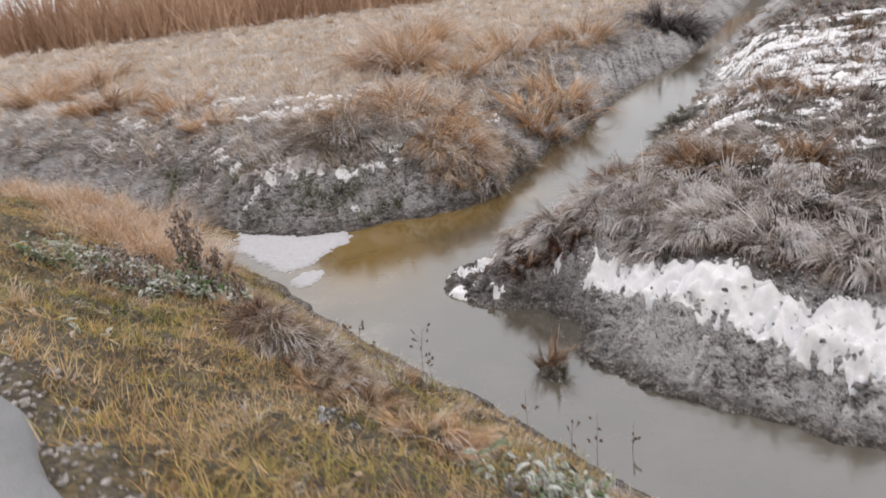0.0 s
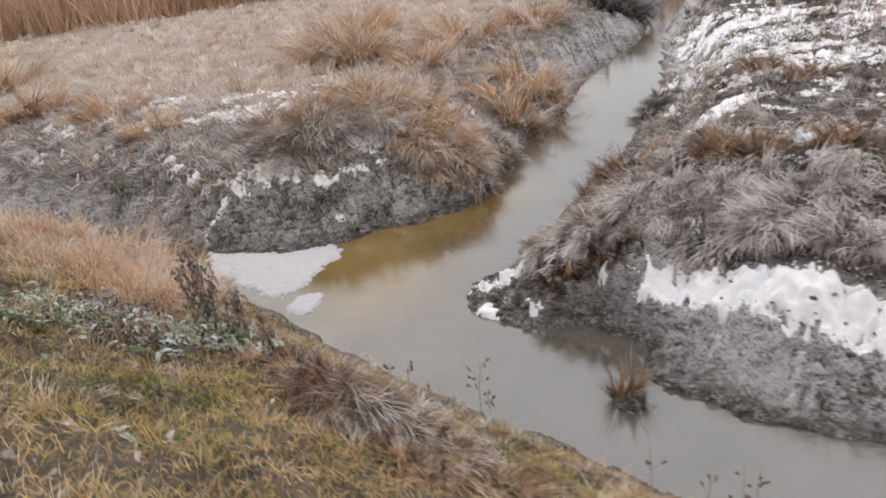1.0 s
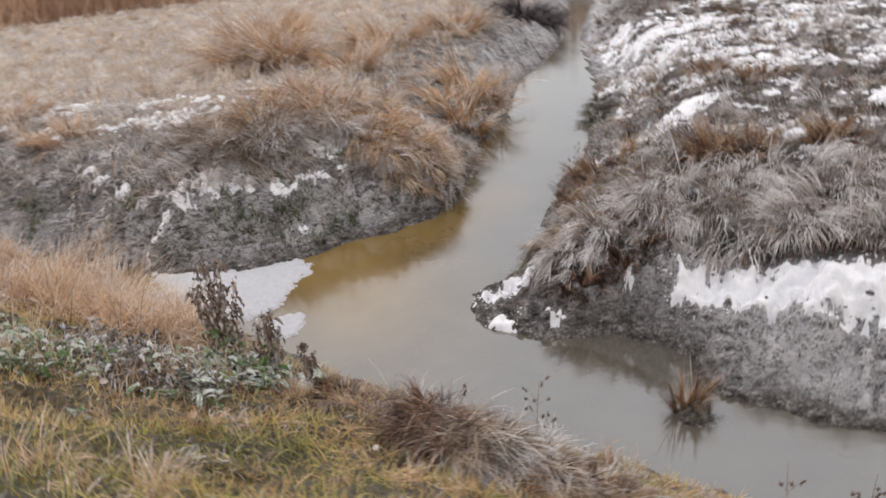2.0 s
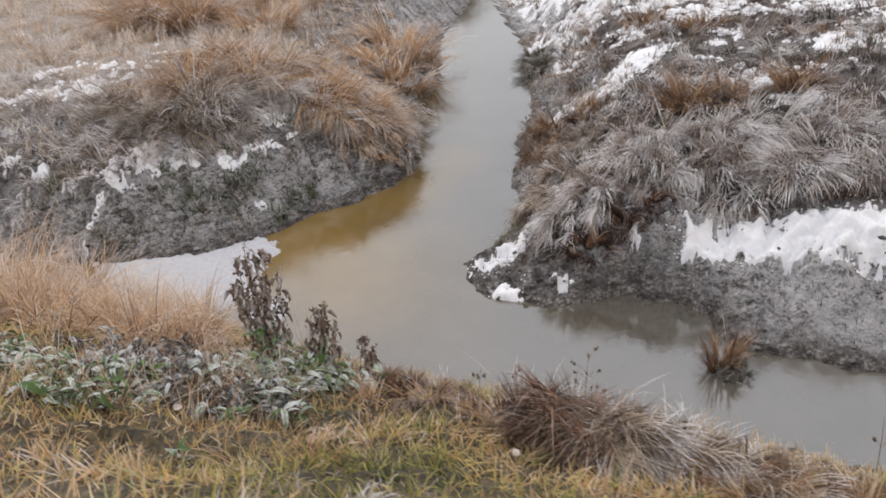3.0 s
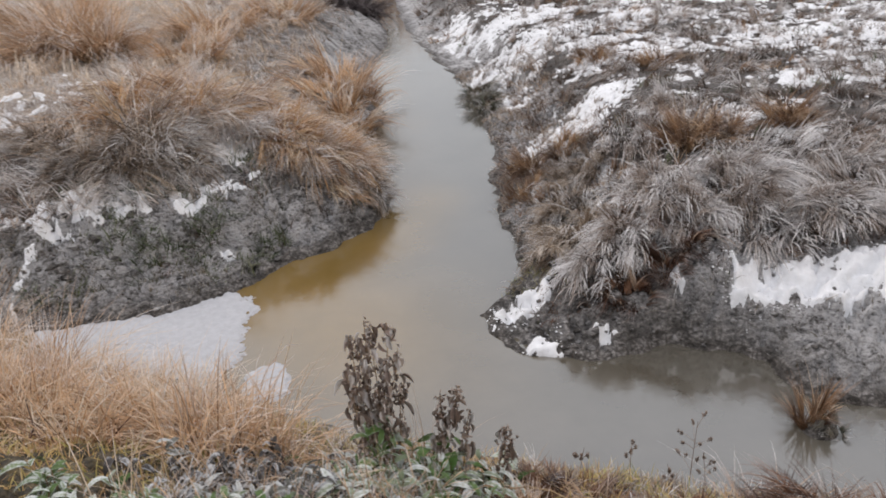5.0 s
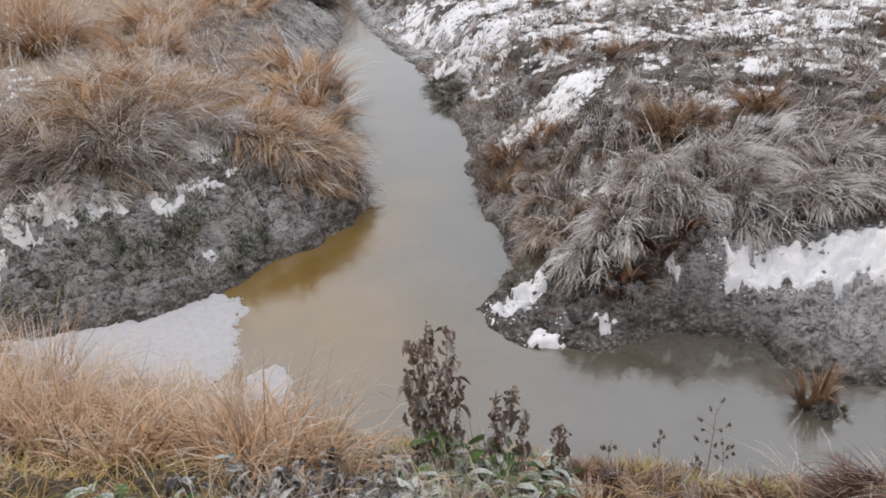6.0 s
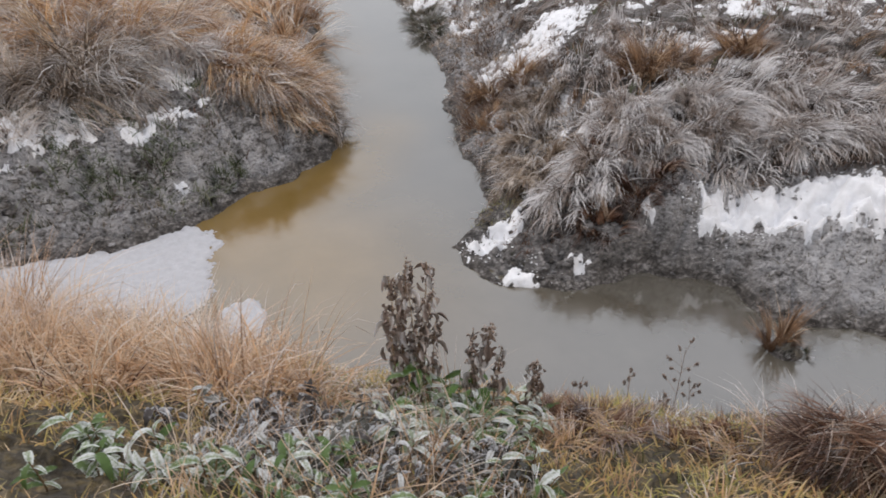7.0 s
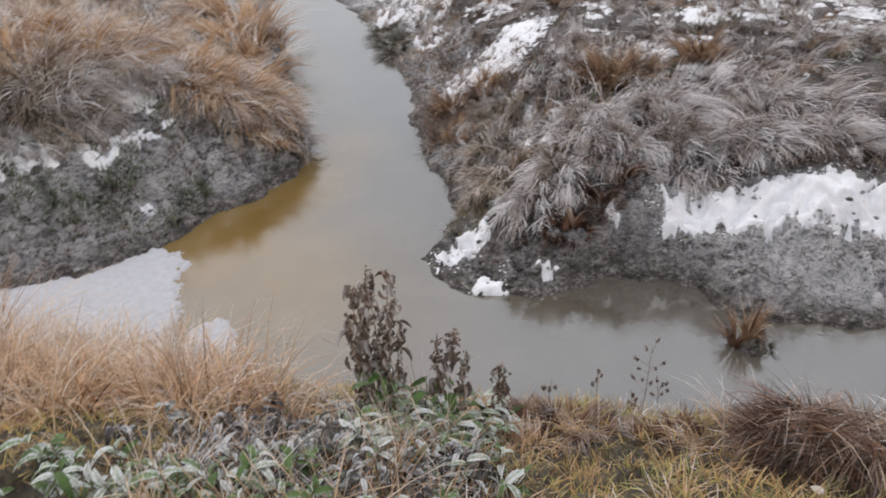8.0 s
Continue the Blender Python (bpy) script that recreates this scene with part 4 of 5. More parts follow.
crust("ice_sheet", [(-2.38, 9.62), (-2.16, 9.66), (-2.1, 9.4), (-2.2, 9.12), (-2.42, 9.08), (-2.55, 9.35)], 0.012, 531, M_ICE, "small white ice sheet at the water's edge", "ice", 0.05, 0.018, 0.012)


def snow_dusting(name, xs, ys, keep, lift, cell, seed, label):
    """Scattered crust that lies where keep(x, y) rises above nought."""
    gx, gy = np.arange(*xs, cell), np.arange(*ys, cell)
    X, Y = np.meshgrid(gx, gy)
    m = keep(X, Y) + 0.55 * fbm(X, Y, 0.14, 3, seed)
    Z = gz(X, Y) - 0.02 + (lift + 0.02) * smooth(-0.05, 0.25, m) + 0.03 * fbm(X, Y, 0.1, 2, seed + 5) * smooth(0, 0.2, m)
    f = grid_faces(len(gx), len(gy))
    f = f[(m.ravel()[f] > -0.05).any(1)]
    used = np.unique(f)
    remap = np.zeros(X.size, int)
    remap[used] = np.arange(len(used))
    return tagged(new(name, mesh_of(name, np.stack([X, Y, Z], -1).reshape(-1, 3)[used], remap[f], M_SNOW)), label, "snow", kind="stuff")


def plateau_snow(x, y):
    dl, dn, dr, wet, near, left, right = plan(x, y)
    drift = 0.6 * fbm(x, y, 1.6, 3, 161) + 0.6 * fbm(x, y, 0.35, 3, 165) - 0.36 + 0.22 * smooth(11, 14, y + 0.25 * x) - 0.7 * (1 - smooth(8.5, 10.5, y + 0.3 * x))
    return np.where(right & (dr > 0.5), drift, -1.0)


def left_snow(x, y):
    dl, dn, dr, wet, near, left, right = plan(x, y)
    return np.where(left & (dl > 0.95), 0.6 * fbm(x, y, 0.9, 3, 171) + 0.5 * fbm(x, y, 0.25, 3, 177) - 0.85 + 0.5 * smooth(0.9, 1.3, dl) * (1 - smooth(1.5, 2.0, dl)) + 0.5 * smooth(2.0, 3.0, dl) * (1 - smooth(5.0, 7.0, dl)) * smooth(-2.4, -3.4, x), -1.0)


snow_dusting("plateau_snow", (1.5, 16.0), (8.5, 26.0), plateau_snow, 0.03, 0.034, 163, "patchy snow caught in the flattened grass")
snow_dusting("bank_snow", (-10.0, 1.5), (11.5, 20.0), left_snow, 0.05, 0.03, 173, "thin snow specks on the mud bank")


# frosted blades that push up between the leaves of the near bank
x, y = scatter(110, (-4.0, -1.6), (5.0, 7.0), leaf_patch)
locks("leaf_patch_grass", x, y, M_DULL, "grey frosted grass among the leafy plants", 12, 0.2, (0.6, 0.3), (0.9, 0.4), 0.0045, 0.06, None, 190, 0.5, vary=0.9)
x, y = scatter(420, (-4.0, -1.6), (5.0, 7.0), leaf_patch)
locks("leaf_patch_litter", x, y, M_DUSTY, "brown dead grass matted among the leafy plants", 9, 0.18, (0.7, 0.3), (0.9, 0.4), 0.005, 0.07, None, 195, 0.4, vary=1.2)
x, y = scatter(420, (-4.0, -1.6), (5.0, 7.0), leaf_patch)
locks("leaf_patch_straw", x, y, M_STRAW, "dry stems among the leafy plants", 7, 0.34, (0.4, 0.3), (0.8, 0.4), 0.004, 0.08, None, 193, 0.4, vary=0.9)
x, y = fan(2600, 35, -95, -25, lambda x, y: plateau_keep(x, y) * smooth(0.0, 0.4, fbm(x, y, 1.4, 3, 197)) * smooth(9, 12, y + 0.4 * x), 5.0)
locks("green_weeds", x, y, M_WEED, "dull green weeds in the frosted grass", 10, 0.2, (0.5, 0.3), (0.8, 0.4), 0.012, 0.08, None, 199, 0.5, segs=3, vary=0.9)


# ---- mud clods and gravel ----
def lumps(name, x, y, size, mat, label, category, flatten=0.7, seed=0, lift=0.3):
    """Many small uneven lumps joined into one mesh."""
    ball = bmesh.new()
    bmesh.ops.create_icosphere(ball, subdivisions=1, radius=1.0)
    bv = np.array([v.co[:] for v in ball.verts])
    bf = np.array([[v.index for v in f.verts] for f in ball.faces])
    ball.free()
    k = len(x)
    jit = 1 + rng.normal(0, 0.2, (k, len(bv), 1))
    turn = rng.uniform(0, 2 * np.pi, k)
    scale = np.stack([rng.uniform(0.7, 1.4, k), rng.uniform(0.7, 1.4, k), flatten * rng.uniform(0.7, 1.2, k)], -1) * size[:, None]
    v = bv[None] * jit * scale[:, None]
    c, s = np.cos(turn)[:, None], np.sin(turn)[:, None]
    v = np.stack([v[..., 0] * c - v[..., 1] * s, v[..., 0] * s + v[..., 1] * c, v[..., 2]], -1)
    v += np.stack([x, y, gz(x, y) + lift * size * flatten], -1)[:, None]
    f = (np.arange(k)[:, None, None] * len(bv) + bf[None]).reshape(-1, 3)
    n = k * len(bv)
    ob = new(name, mesh_of(name, v.reshape(-1, 3), f, mat, {"mud": np.ones(n), "turf": np.zeros(n), "field": np.zeros(n), "frost": np.repeat(np.where(x > 0.6, 0.15 + 0.5 * rng.random(k), 0.6 * rng.random(k) ** 2), len(bv))}))
    return tagged(ob, label, category, kind="stuff")


def clod_keep(x, y):
    dl, dn, dr, wet, near, left, right = plan(x, y)
    return (left * smooth(0.0, 0.1, dl) * (1 - smooth(1.2, 1.8, dl)) + right * smooth(0.0, 0.1, dr) * (1 - smooth(1.1, 1.5, dr))) * (0.25 + 0.75 * smooth(-0.2, 0.4, fbm(x, y, 0.5, 3, 121)))


x, y = scatter(22000, (-6.0, 6.5), (3.0, 13.5), clod_keep)
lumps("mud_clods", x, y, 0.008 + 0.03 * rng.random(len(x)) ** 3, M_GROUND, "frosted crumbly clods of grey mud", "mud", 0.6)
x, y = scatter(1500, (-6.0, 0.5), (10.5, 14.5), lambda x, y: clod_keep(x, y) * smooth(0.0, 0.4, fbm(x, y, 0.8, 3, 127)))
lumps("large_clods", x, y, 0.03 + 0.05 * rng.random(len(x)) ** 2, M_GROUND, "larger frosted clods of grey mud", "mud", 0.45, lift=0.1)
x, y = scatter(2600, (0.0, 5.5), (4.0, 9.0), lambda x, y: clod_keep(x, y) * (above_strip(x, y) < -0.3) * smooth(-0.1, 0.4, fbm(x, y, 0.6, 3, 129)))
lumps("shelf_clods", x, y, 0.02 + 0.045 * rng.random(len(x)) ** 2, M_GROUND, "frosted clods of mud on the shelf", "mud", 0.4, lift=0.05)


def gravel_keep(x, y):
    dn = shore_distance(x, y, SHORE_NEAR) - 0.42 * smooth(1.7, 0.3, (x - y + 6.4) * 0.7071)
    return 0.55 * smooth(3.56, 3.72, dn) * (1 - smooth(3.86, 4.0, dn))


def stone_material():
    mat, n, l, b = node_material("grey_gravel", 0.8, 0.3)
    l.new(ramp(n, l, tex_noise(n, l, 22, 4), [(0.3, (0.16, 0.14, 0.13)), (0.5, (0.34, 0.31, 0.29)), (0.7, (0.55, 0.52, 0.5))]), b.inputs["Base Color"])
    return mat


x, y = scatter(60000, (-5.5, 3.5), (-2.5, 6.0), gravel_keep)
lumps("gravel", x, y, 0.004 + 0.022 * rng.random(len(x)) ** 2.5, stone_material(), "loose grey gravel along the road edge", "gravel", 0.7)


def crumb_keep(x, y):
    strip = np.abs(above_strip(x, y))
    blobs = np.minimum(np.hypot(x - 0.14, y - 8.42), np.hypot(x - 0.2, y - 9.1))
    return plan(x, y)[6] * np.maximum((1 - smooth(0.2, 0.42, strip)) * (x > 1.7), 1 - smooth(0.1, 0.35, blobs))


x, y = scatter(60000, (-0.3, 5.2), (4.8, 9.6), crumb_keep)
lumps("snow_crumbs", x[::3], y[::3], 0.004 + 0.011 * rng.random(len(x[::3])) ** 2, M_SNOW, "loose white crumbs of snow on the mud", "snow", 0.7)


# ---- leafy plants ----
def leaf_material(name, stops, frost):
    mat, n, l, b = node_material(name, 0.65, 0.3)
    info = n.new("ShaderNodeObjectInfo")
    col = ramp(n, l, info.outputs["Random"], stops)
    fine = tex_noise(n, l, 28, 5)
    col = blend(n, l, step_map(n, l, fine, 0.35, 0.7), blend(n, l, 0.35, col, (0.03, 0.03, 0.015)), col)
    rime = step_map(n, l, calc(n, l, "ADD", calc(n, l, "MULTIPLY", attr(n, "edge"), 0.22), calc(n, l, "ADD", calc(n, l, "ADD", calc(n, l, "MULTIPLY", fine, 0.5), calc(n, l, "MULTIPLY", tex_noise(n, l, 75, 3), 0.6)), calc(n, l, "MULTIPLY", info.outputs["Random"], 0.4))), 0.76, 1.12)
    l.new(blend(n, l, calc(n, l, "MULTIPLY", rime, frost), col, (0.72, 0.74, 0.76)), b.inputs["Base Color"])
    bump(n, l, b, fine, 0.4, 0.004)
    return mat


M_LEAF_GREEN = leaf_material("frosted_green_leaf", [(0.0, (0.07, 0.13, 0.03)), (0.5, (0.15, 0.22, 0.08)), (1.0, (0.24, 0.27, 0.13))], 0.75)
M_LEAF_GREY = leaf_material("frosted_grey_leaf", [(0.0, (0.06, 0.055, 0.05)), (0.5, (0.17, 0.165, 0.14)), (1.0, (0.26, 0.24, 0.19))], 0.6)
M_LEAF_DARK = leaf_material("withered_leaf", [(0.0, (0.05, 0.04, 0.04)), (0.5, (0.1, 0.085, 0.085)), (1.0, (0.15, 0.125, 0.12))], 0.75)
M_SEED_LEAF = leaf_material("shrivelled_brown_leaf", [(0.0, (0.2, 0.14, 0.115)), (0.5, (0.36, 0.27, 0.225)), (1.0, (0.52, 0.42, 0.36))], 0.5)
M_STEM = blade_material("dry_stem", [(0.0, (0.16, 0.09, 0.05)), (0.5, (0.3, 0.19, 0.1)), (1.0, (0.45, 0.32, 0.18))], 0.3, thin=0)
M_SEED = blade_material("seed_husks", [(0.0, (0.16, 0.11, 0.09)), (0.5, (0.36, 0.26, 0.21)), (1.0, (0.58, 0.46, 0.39))], 1.1, 0.0, 1.2, thin=0)


def leaf_mesh(name, length, width, sag, curl, mat, wave=0.0):
    """A pointed leaf along +x, folded on its midrib, sagging towards the tip, with both faces."""
    rows, cols = 7, 3
    s = np.linspace(0, 1, rows)
    ang = np.cumsum(np.r_[0, np.full(rows - 1, sag / (rows - 1))])
    cx = np.r_[0, np.cumsum(np.cos(ang[:-1]))] * length / (rows - 1)
    cz = -np.r_[0, np.cumsum(np.sin(ang[:-1]))] * length / (rows - 1)
    half = width * 0.5 * np.sin(np.pi * np.clip(s * 0.94 + 0.04, 0, 1) ** 0.75) ** 0.9 + 0.0015
    t = np.linspace(-1, 1, cols)
    X = cx[:, None] + 0 * t
    Y = half[:, None] * t
    Z = cz[:, None] + curl * half[:, None] * np.abs(t) + wave * width * np.sin(s * 19)[:, None] * t
    v = np.stack([X, Y, Z], -1).reshape(-1, 3)
    e = np.maximum(np.abs(t)[None] ** 1.5, (s[:, None] > 0.93) * 1.0) * np.ones((rows, 1))
    low = v - np.array([0, 0, 0.0012])
    f = grid_faces(cols, rows)
    return mesh_of(name, np.r_[v, low], np.r_[f, f[:, ::-1] + len(v)], mat, {"edge": np.r_[e.ravel(), 0.6 * e.ravel()]})


def tube_mesh(name, pts, radii, mat, sides=6):
    pts = np.asarray(pts, float)
    v, tip = [], []
    for k, (p, r) in enumerate(zip(pts, radii)):
        for a in np.arange(sides) * 2 * np.pi / sides:
            v.append(p + r * np.array([np.cos(a), np.sin(a), 0.0]))
            tip.append(k / max(len(pts) - 1, 1))
    f = [(k * sides + a, k * sides + (a + 1) % sides, (k + 1) * sides + (a + 1) % sides, (k + 1) * sides + a) for k in range(len(pts) - 1) for a in range(sides)]
    return mesh_of(name, np.array(v), np.array(f), mat, {"tip": np.array(tip) * 0.8, "tone": np.full(len(v), rng.uniform(0.2, 0.9))})


def husk_mesh(name, pts, radius, count, mat, size=0.007):
    """A whorled spike of small dry husks round a stem."""
    pts = np.asarray(pts, float)
    s = rng.random(count) * (len(pts) - 1)
    i = np.minimum(s.astype(int), len(pts) - 2)
    c = pts[i] + (pts[i + 1] - pts[i]) * (s - i)[:, None]
    a = rng.uniform(0, 2 * np.pi, count)
    lump = 0.35 + 0.65 * np.abs(np.sin(s / (len(pts) - 1) * 22 + rng.uniform(0, 3)))
    r = radius * np.sqrt(rng.random(count)) * lump
    c = c + np.stack([r * np.cos(a), r * np.sin(a), rng.normal(0, 0.006, count)], -1)
    d = rng.normal(0, 1, (count, 4, 3)) * np.array([1, 1, 1.5]) * size
    v = (c[:, None] + d).reshape(-1, 3)
    f = (np.arange(count)[:, None, None] * 4 + np.array([(0, 1, 2), (0, 2, 3), (0, 3, 1), (1, 3, 2)])[None]).reshape(-1, 3)
    return mesh_of(name, v, f, mat, {"tip": rng.random(count).repeat(4), "tone": np.clip(rng.normal(0.45, 0.25, count), 0, 1).repeat(4)}, True)


M_LEAF_FRESH = leaf_material("fresh_green_leaf", [(0.0, (0.07, 0.15, 0.025)), (0.5, (0.12, 0.22, 0.045)), (1.0, (0.22, 0.3, 0.1))], 0.6)
M_LEAF_PALE = leaf_material("rimed_pale_leaf", [(0.0, (0.16, 0.2, 0.11)), (0.5, (0.26, 0.3, 0.2)), (1.0, (0.32, 0.35, 0.24))], 0.7)
LEAVES = {
    "broad": [leaf_mesh("leaf", l, w, sg, 0.35, M_LEAF_FRESH, 0.05) for l, w, sg in ((0.13, 0.07, 1.3), (0.1, 0.06, 0.9), (0.15, 0.075, 1.8))],
    "pale": [leaf_mesh("leaf", l, w, sg, 0.3, M_LEAF_PALE, 0.12) for l, w, sg in ((0.13, 0.036, 1.4), (0.1, 0.034, 0.9), (0.155, 0.04, 1.9))],
    "green": [leaf_mesh("leaf", l, w, sg, 0.35, M_LEAF_GREEN, 0.12) for l, w, sg in ((0.115, 0.03, 1.3), (0.085, 0.028, 0.9), (0.14, 0.034, 1.8))],
    "grey": [leaf_mesh("leaf", l, w, sg, 0.5, M_LEAF_GREY, 0.15) for l, w, sg in ((0.105, 0.025, 1.2), (0.075, 0.02, 0.7), (0.125, 0.027, 1.7))],
    "dark": [leaf_mesh("leaf", l, w, sg, 0.8, M_LEAF_DARK, 0.25) for l, w, sg in ((0.085, 0.03, 2.0), (0.07, 0.027, 1.5), (0.1, 0.033, 2.4))],
}
PLANT_WORDS = {"pale": "pale leafy plant thick with white rime", "green": "frost-edged green leafy plant on the near bank", "grey": "grey-green leafy plant white with frost", "dark": "withered dark leafy plant touched with frost"}


def leafy_plant(x, y, kind, leaves, height, spread=0.12):
    """Short stems in a clump with drooping leaves up their length."""
    foot = float(gz(x, y))
    plant = new("leafy_plant")
    plant.location = (x, y, foot)
    tagged(plant, PLANT_WORDS[kind], "leafy plant", "leafy plants on the near bank")
    stems = max(2, leaves // 8)
    for q in range(stems):
        a, out = rng.uniform(0, 2 * np.pi), spread * np.sqrt(rng.random())
        tilt, tall = rng.uniform(0.1, 0.5), height * rng.uniform(0.6, 1.1)
        base = np.array([out * np.cos(a), out * np.sin(a), 0.0])
        base[2] = float(gz(x + base[0], y + base[1])) - foot - 0.02
        pts = [base + tall * s * np.array([np.sin(tilt * s) * np.cos(a), np.sin(tilt * s) * np.sin(a), np.cos(tilt * s)]) for s in (0, 0.35, 0.7, 1.0)]
        part("stem", tube_mesh("stem", pts, (0.004, 0.0035, 0.003, 0.002), M_STEM, 5), plant)
        for w in range(leaves // stems):
            s = 0.12 + 0.88 * (w + rng.random()) / (leaves // stems)
            k = min(int(s * 3), 2)
            p = pts[k] + (pts[k + 1] - pts[k]) * min(1.0, (s * 3 - k))
            ob = part("leaf", LEAVES[kind][int(rng.integers(3))], plant)
            ob.matrix_basis = Matrix.Translation(p) @ pose(0, 0, 0, rng.normal(0, 22), -25 * s + rng.normal(0, 20), 137.5 * w + rng.normal(0, 20) + 50 * q) @ Matrix.Scale(float(rng.uniform(0.45, 1.0)), 4)
    return plant


for x, y, kind, leaves, height in [
    (-3.2, 6.4, "grey", 32, 0.2), (-2.98, 6.35, "dark", 34, 0.2), (-3.2, 6.15, "dark", 30, 0.16), (-2.95, 5.98, "grey", 34, 0.16), (-2.85, 5.76, "grey", 30, 0.14),
    (-3.1, 5.82, "grey", 30, 0.16), (-3.75, 6.25, "green", 34, 0.18), (-3.55, 6.2, "green", 30, 0.16), (-3.85, 6.1, "green", 30, 0.16), (-3.6, 6.0, "green", 30, 0.14), (-3.7, 6.4, "green", 26, 0.16), (-2.4, 5.6, "grey", 28, 0.13), (-2.3, 6.05, "pale", 34, 0.26), (-2.55, 6.05, "green", 30, 0.2),
    (-2.1, 5.85, "pale", 26, 0.2), (-2.0, 6.0, "pale", 24, 0.22), (-2.2, 5.95, "pale", 24, 0.2), (-2.5, 6.0, "pale", 24, 0.2), (-2.65, 6.3, "grey", 26, 0.18), (-1.95, 6.15, "green", 26, 0.16), (-2.6, 5.72, "pale", 28, 0.13), (-3.35, 5.7, "green", 26, 0.13), (-2.75, 6.12, "grey", 26, 0.16), (-3.45, 6.45, "dark", 26, 0.18),
    (-2.3, 6.12, "green", 34, 0.3), (-2.2, 6.2, "green", 30, 0.28), (-2.42, 6.02, "green", 30, 0.26), (-2.05, 6.12, "pale", 30, 0.24), (-2.12, 5.98, "green", 28, 0.22), (-2.5, 6.2, "green", 28, 0.26),
    (1.0, 3.0, "pale", 30, 0.3), (1.15, 3.1, "grey", 32, 0.3), (1.32, 3.12, "pale", 32, 0.34), (1.45, 3.2, "green", 32, 0.34), (1.6, 3.28, "pale", 28, 0.3), (1.2, 2.95, "pale", 28, 0.28), (1.1, 2.7, "grey", 36, 0.24), (1.33, 2.8, "green", 36, 0.24), (1.55, 2.62, "grey", 32, 0.24), (0.95, 2.55, "dark", 30, 0.2), (1.25, 2.5, "grey", 30, 0.22), (1.45, 2.45, "green", 28, 0.2), (1.2, 2.92, "green", 28, 0.22), (1.65, 2.8, "grey", 26, 0.2),
    (-1.15, 4.75, "dark", 32, 0.18), (-0.85, 4.6, "grey", 32, 0.18), (-1.0, 4.6, "grey", 28, 0.16), (-0.1, 3.3, "dark", 34, 0.16), (-0.2, 3.2, "dark", 26, 0.14), (-1.75, 3.5, "green", 14, 0.08), (-2.9, 4.6, "green", 12, 0.08)]:
    leafy_plant(x, y, kind, leaves, height)
for k in range(170):
    x, y = rng.uniform(-3.9, -1.7), rng.uniform(5.2, 6.7)
    if float(leaf_patch(np.array(x), np.array(y))) > 0.5:
        leafy_plant(x, y, ("dark" if x < -2.85 and y > 6.0 else "green" if x < -3.3 else ("grey", "dark", "pale", "dark", "grey", "green")[k % 6]), 26, 0.15)


WITHERED = [leaf_mesh("withered_leaf", l, w, sg, 1.1, M_SEED_LEAF, 0.35) for l, w, sg in ((0.085, 0.026, 0.5), (0.06, 0.02, 0.9), (0.045, 0.022, 1.4))]


def dock(x, y, tops, label, broad=26):
    """A dead dock: thin brown stems hung with shrivelled leaves and husks, broad leaves at the foot."""
    foot = float(gz(x, y))
    plant = new("dock_plant")
    plant.location = (x, y, foot)
    tagged(plant, label, "dock plant", "dock plants")
    for dx, dy, tall in tops:
        base, top = np.array([0.25 * dx, 0.25 * dy, -0.03]), np.array([dx, dy, tall])
        bow = rng.normal(0, 0.02, 2)
        pts = [base + (top - base) * s + np.array([bow[0] * np.sin(5 * s), bow[1] * np.sin(4 * s), 0]) for s in np.linspace(0, 1, 7)]
        part("stem", tube_mesh("stem", pts, np.linspace(0.005, 0.0018, 7), M_STEM), plant)
        tagged(part("seed_spike", husk_mesh("seed_spike", pts[3:], 0.026, 50, M_SEED, 0.008), plant, "dark brown dry seed spike"), kind="stuff")
        for w in range(int(42 * tall)):
            u = min(5.999, 6 * (0.32 + 0.68 * rng.random()))
            k = int(u)
            q = pts[k] + (pts[k + 1] - pts[k]) * (u - k)
            turn = rng.uniform(0, 2 * np.pi)
            q = q + rng.uniform(0, 0.045) * np.array([np.cos(turn), np.sin(turn), 0.3])
            ob = part("withered_leaf", WITHERED[w % 3], plant, "shrivelled brown hanging leaf")
            ob.matrix_basis = Matrix.Translation(q) @ pose(0, 0, 0, rng.normal(0, 35), 72 + rng.normal(0, 22), np.degrees(turn)) @ Matrix.Scale(float(rng.uniform(0.6, 1.2)), 4)
    for w in range(broad):
        ob = part("leaf", LEAVES["broad" if w % 3 else "green"][int(rng.integers(3))], plant, "broad green leaf rimmed with frost")
        ob.matrix_basis = Matrix.Translation((rng.normal(0, 0.08), rng.normal(0, 0.08), rng.uniform(0.03, 0.42 * max(t[2] for t in tops)))) @ pose(0, 0, 0, rng.normal(0, 15), -30 + rng.normal(0, 25), 137.5 * w) @ Matrix.Scale(float(rng.uniform(0.7, 1.15)), 4)
    return plant


dock(-2.42, 6.22, [(-0.1, 0.1, 0.86), (0.07, 0.04, 0.9), (0.0, 0.17, 0.8), (0.12, 0.1, 0.72), (-0.13, 0.03, 0.72), (0.03, -0.03, 0.6), (0.16, 0.05, 0.55), (-0.02, 0.08, 0.94), (0.05, 0.12, 0.84)], "dead dock hung with shrivelled brown leaves above frosted leaves")
dock(-2.12, 6.12, [(0.06, 0.05, 0.6), (-0.05, 0.0, 0.5), (0.12, -0.02, 0.46), (0.02, 0.1, 0.54)], "smaller dead dock hung with brown leaves", 20)
dock(-1.88, 6.02, [(0.02, 0.0, 0.4), (0.07, 0.03, 0.3)], "small dead dock with brown seed heads", 6)


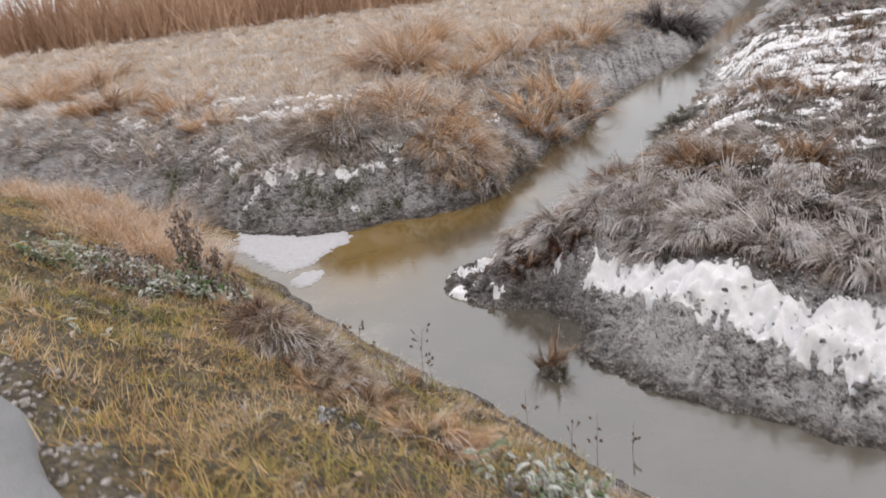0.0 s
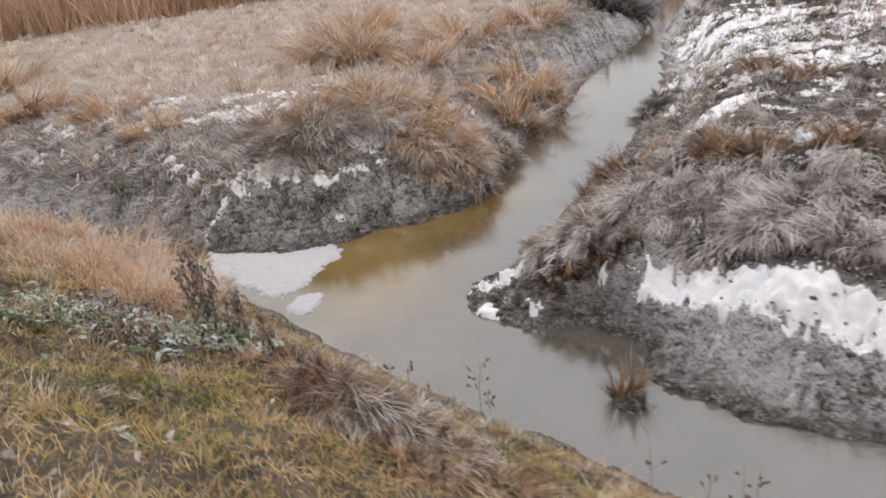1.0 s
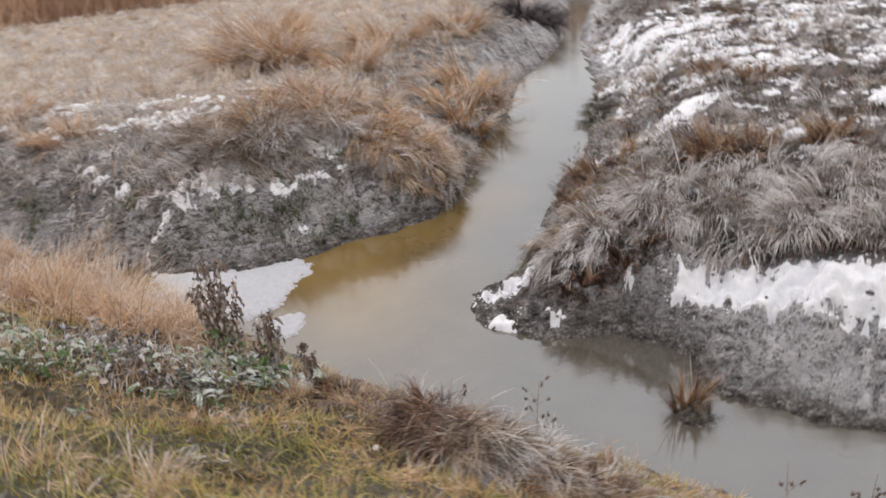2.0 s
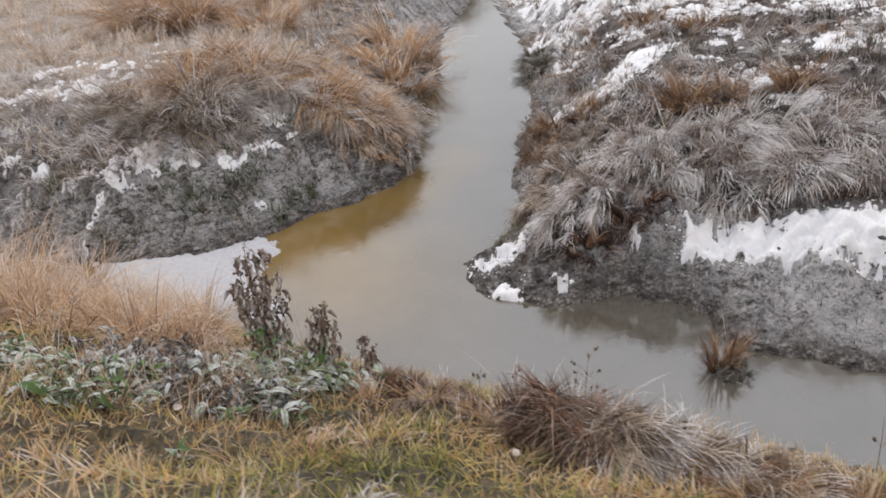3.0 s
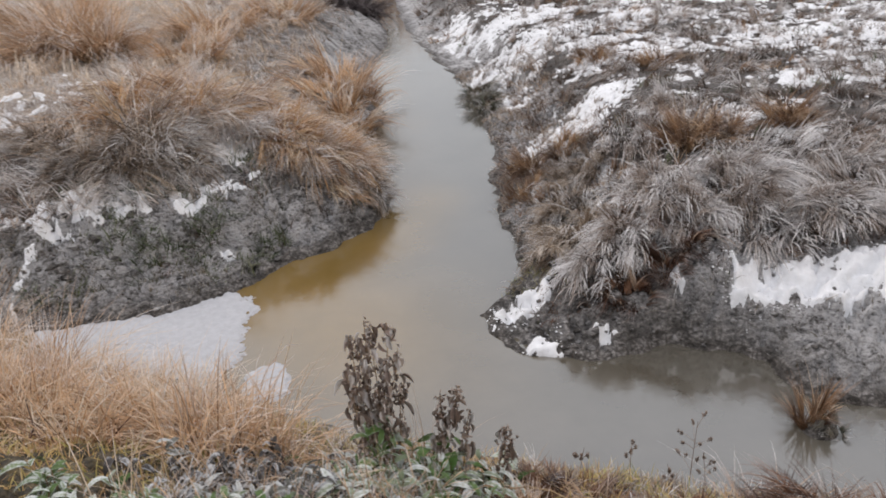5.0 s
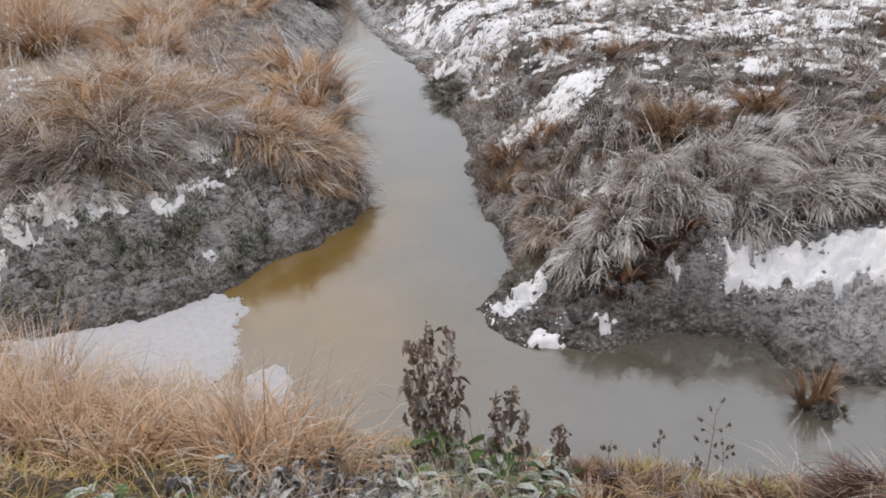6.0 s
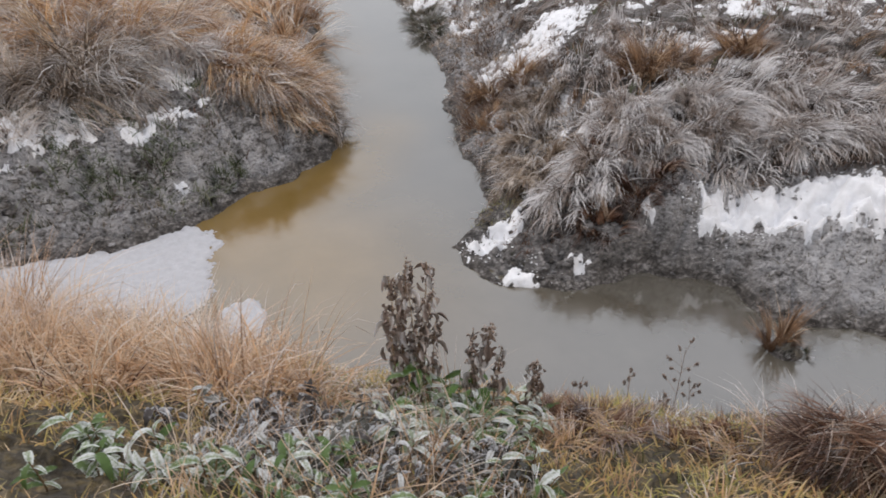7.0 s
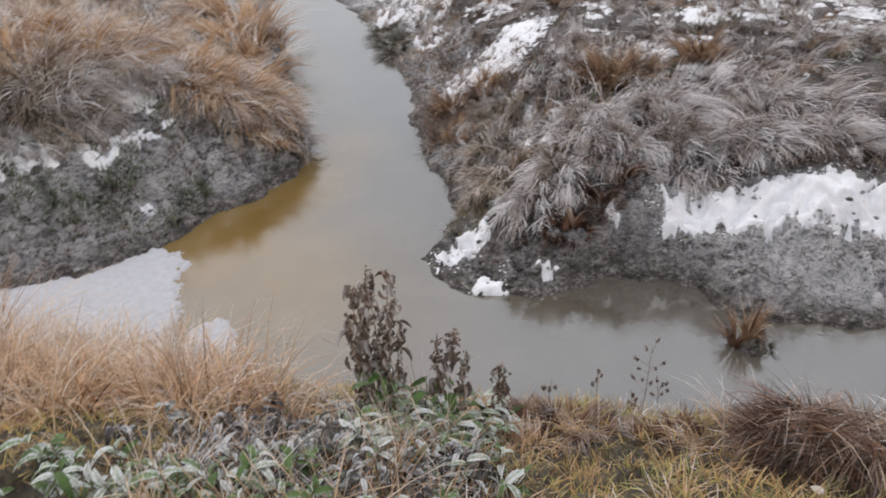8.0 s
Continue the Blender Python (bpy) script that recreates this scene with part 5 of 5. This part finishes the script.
def dead_stem(x, y, height, lean_x, lean_y, twigs, label="thin dead weed stem standing at the water's edge"):
    foot = max(float(gz(x, y)), -0.06)
    thing = new("dead_stem")
    thing.location = (x, y, foot)
    tagged(thing, label, "dead stem", "dead stems")
    pts = [np.array([lean_x * s * s, lean_y * s * s, height * s - 0.03]) for s in np.linspace(0, 1, 6)]
    part("stalk", tube_mesh("stalk", pts, np.linspace(0.004, 0.0015, 6), M_SEED, 5), thing)
    for q in range(twigs):
        s = rng.uniform(0.3, 0.95)
        p = np.array([lean_x * s * s, lean_y * s * s, height * s - 0.03])
        a, ln = rng.uniform(0, 2 * np.pi), height * rng.uniform(0.12, 0.3)
        end = p + ln * np.array([0.7 * np.cos(a), 0.7 * np.sin(a), 0.6])
        part("twig", tube_mesh("twig", [p, (p + end) / 2 + np.array([0, 0, 0.01]), end], (0.002, 0.0016, 0.001), M_SEED, 4), thing)
        tagged(part("seed_head", husk_mesh("seed_head", [end - (end - p) * 0.25, end], 0.008, 26, M_SEED, 0.005), thing), kind="stuff")


for x, y, h, lx, ly, q in [(-0.12, 6.36, 0.62, 0.05, 0.03, 9), (-0.02, 6.3, 0.4, -0.03, 0.02, 6), (-0.75, 6.3, 0.3, 0.02, 0.02, 4), (-0.95, 6.55, 0.3, 0.03, 0.0, 4), (-0.55, 6.15, 0.25, 0.0, 0.03, 4), (1.6, 4.45, 0.6, 0.02, 0.02, 5), (1.4, 4.55, 0.45, 0.02, 0.0, 4), (1.95, 5.0, 0.4, 0.02, 0.0, 4), (1.05, 4.7, 0.5, 0.0, 0.03, 3), (2.45, 12.9, 0.5, 0.02, 0.0, 3), (2.6, 13.0, 0.42, 0.0, 0.02, 3), (2.3, 12.6, 0.45, 0.03, 0.0, 3), (2.75, 13.3, 0.5, 0.0, 0.0, 3), (2.1, 12.2, 0.35, 0.02, 0.02, 2)]:
    dead_stem(x, y, h, lx, ly, q)


# ---- a fallen stalk on the near bank, and stray leaves on the verge ----
def fallen_stalk(x0, y0, x1, y1):
    k = 7
    xs, ys = np.linspace(x0, x1, k), np.linspace(y0, y1, k)
    zs = gz(xs, ys) + 0.09 + 0.03 * np.sin(np.linspace(0, 3, k))
    ob = new("fallen_stalk", tube_mesh("fallen_stalk", np.stack([xs - x0, ys - y0, zs - zs[0]], -1), np.linspace(0.006, 0.003, k), M_STEM, 6))
    ob.location = (x0, y0, zs[0])
    return tagged(ob, "pale dry stalk lying over the bank grass", "stalk")


fallen_stalk(-2.05, 5.9, -1.6, 5.45)
fallen_stalk(-1.3, 5.3, -1.0, 5.0)
M_LITTER = leaf_material("fallen_leaf", [(0.0, (0.3, 0.17, 0.08)), (0.5, (0.45, 0.3, 0.2)), (1.0, (0.6, 0.5, 0.42))], 0.2)
LITTER = leaf_mesh("fallen_leaf", 0.05, 0.032, 0.5, 0.3, M_LITTER, 0.1)
for x, y in [(-2.25, 4.0), (-1.6, 3.2), (-0.9, 2.6), (-0.55, 2.2), (-0.3, 1.75), (-0.75, 2.0), (-1.2, 2.35), (-0.15, 1.6), (-2.0, 3.4), (-1.45, 4.6), (-2.35, 4.75), (-0.6, 3.3), (0.3, 2.4), (-2.9, 5.2)]:
    ob = new("fallen_leaf", LITTER)
    ob.matrix_basis = Matrix.Translation((x, y, float(gz(x, y)) + 0.06)) @ pose(0, 0, 0, rng.normal(0, 20), rng.normal(0, 20), rng.uniform(0, 360))
    tagged(ob, "pale fallen leaf lying in the grass", "leaf", "fallen leaves")


# ---- far wood and a dark bush by the ditch ----
def wood_material():
    mat, n, l, b = node_material("bare_twigs", 0.9, 0.1)
    l.new(ramp(n, l, attr(n, "tone"), [(0.0, (0.32, 0.2, 0.14)), (0.5, (0.5, 0.34, 0.24)), (1.0, (0.66, 0.52, 0.41))]), b.inputs["Base Color"])
    return mat


k = 26000
a = np.radians(rng.uniform(-60, 75, k))
r = rng.uniform(62, 84, k)
x, y = -2 - r * np.sin(a), 3 + r * np.cos(a)
v, f, fl = blades(x, y, gz(x, y) - 0.1, rng.uniform(0, 6.28, k), rng.uniform(0.8, 6.5, k) * (1 + 0.4 * fbm(x, y, 6, 2, 133)), np.abs(rng.normal(0.2, 0.2, k)), rng.normal(0.15, 0.3, k), rng.uniform(0.06, 0.17, k), 0.5 + 0.4 * fbm(x, y, 9, 2, 131) + rng.normal(0, 0.2, k), 2)
tagged(new("far_wood", mesh_of("far_wood", v, f, wood_material(), fl)), "distant brown bare wood along the field", "wood", kind="stuff")
M_BRAMBLE = blade_material("bramble_twigs", [(0.0, (0.05, 0.04, 0.045)), (0.5, (0.1, 0.08, 0.085)), (1.0, (0.19, 0.15, 0.15))], 0.15, thin=0)
tussock(7.0, 30.6, 1.1, 1.5, 2600, M_BRAMBLE, "dark leafless bramble bush beside the far ditch", 0.6, 1.2, tone=0.4, name="bramble_bush", category="bush", group="bushes", width=0.02)
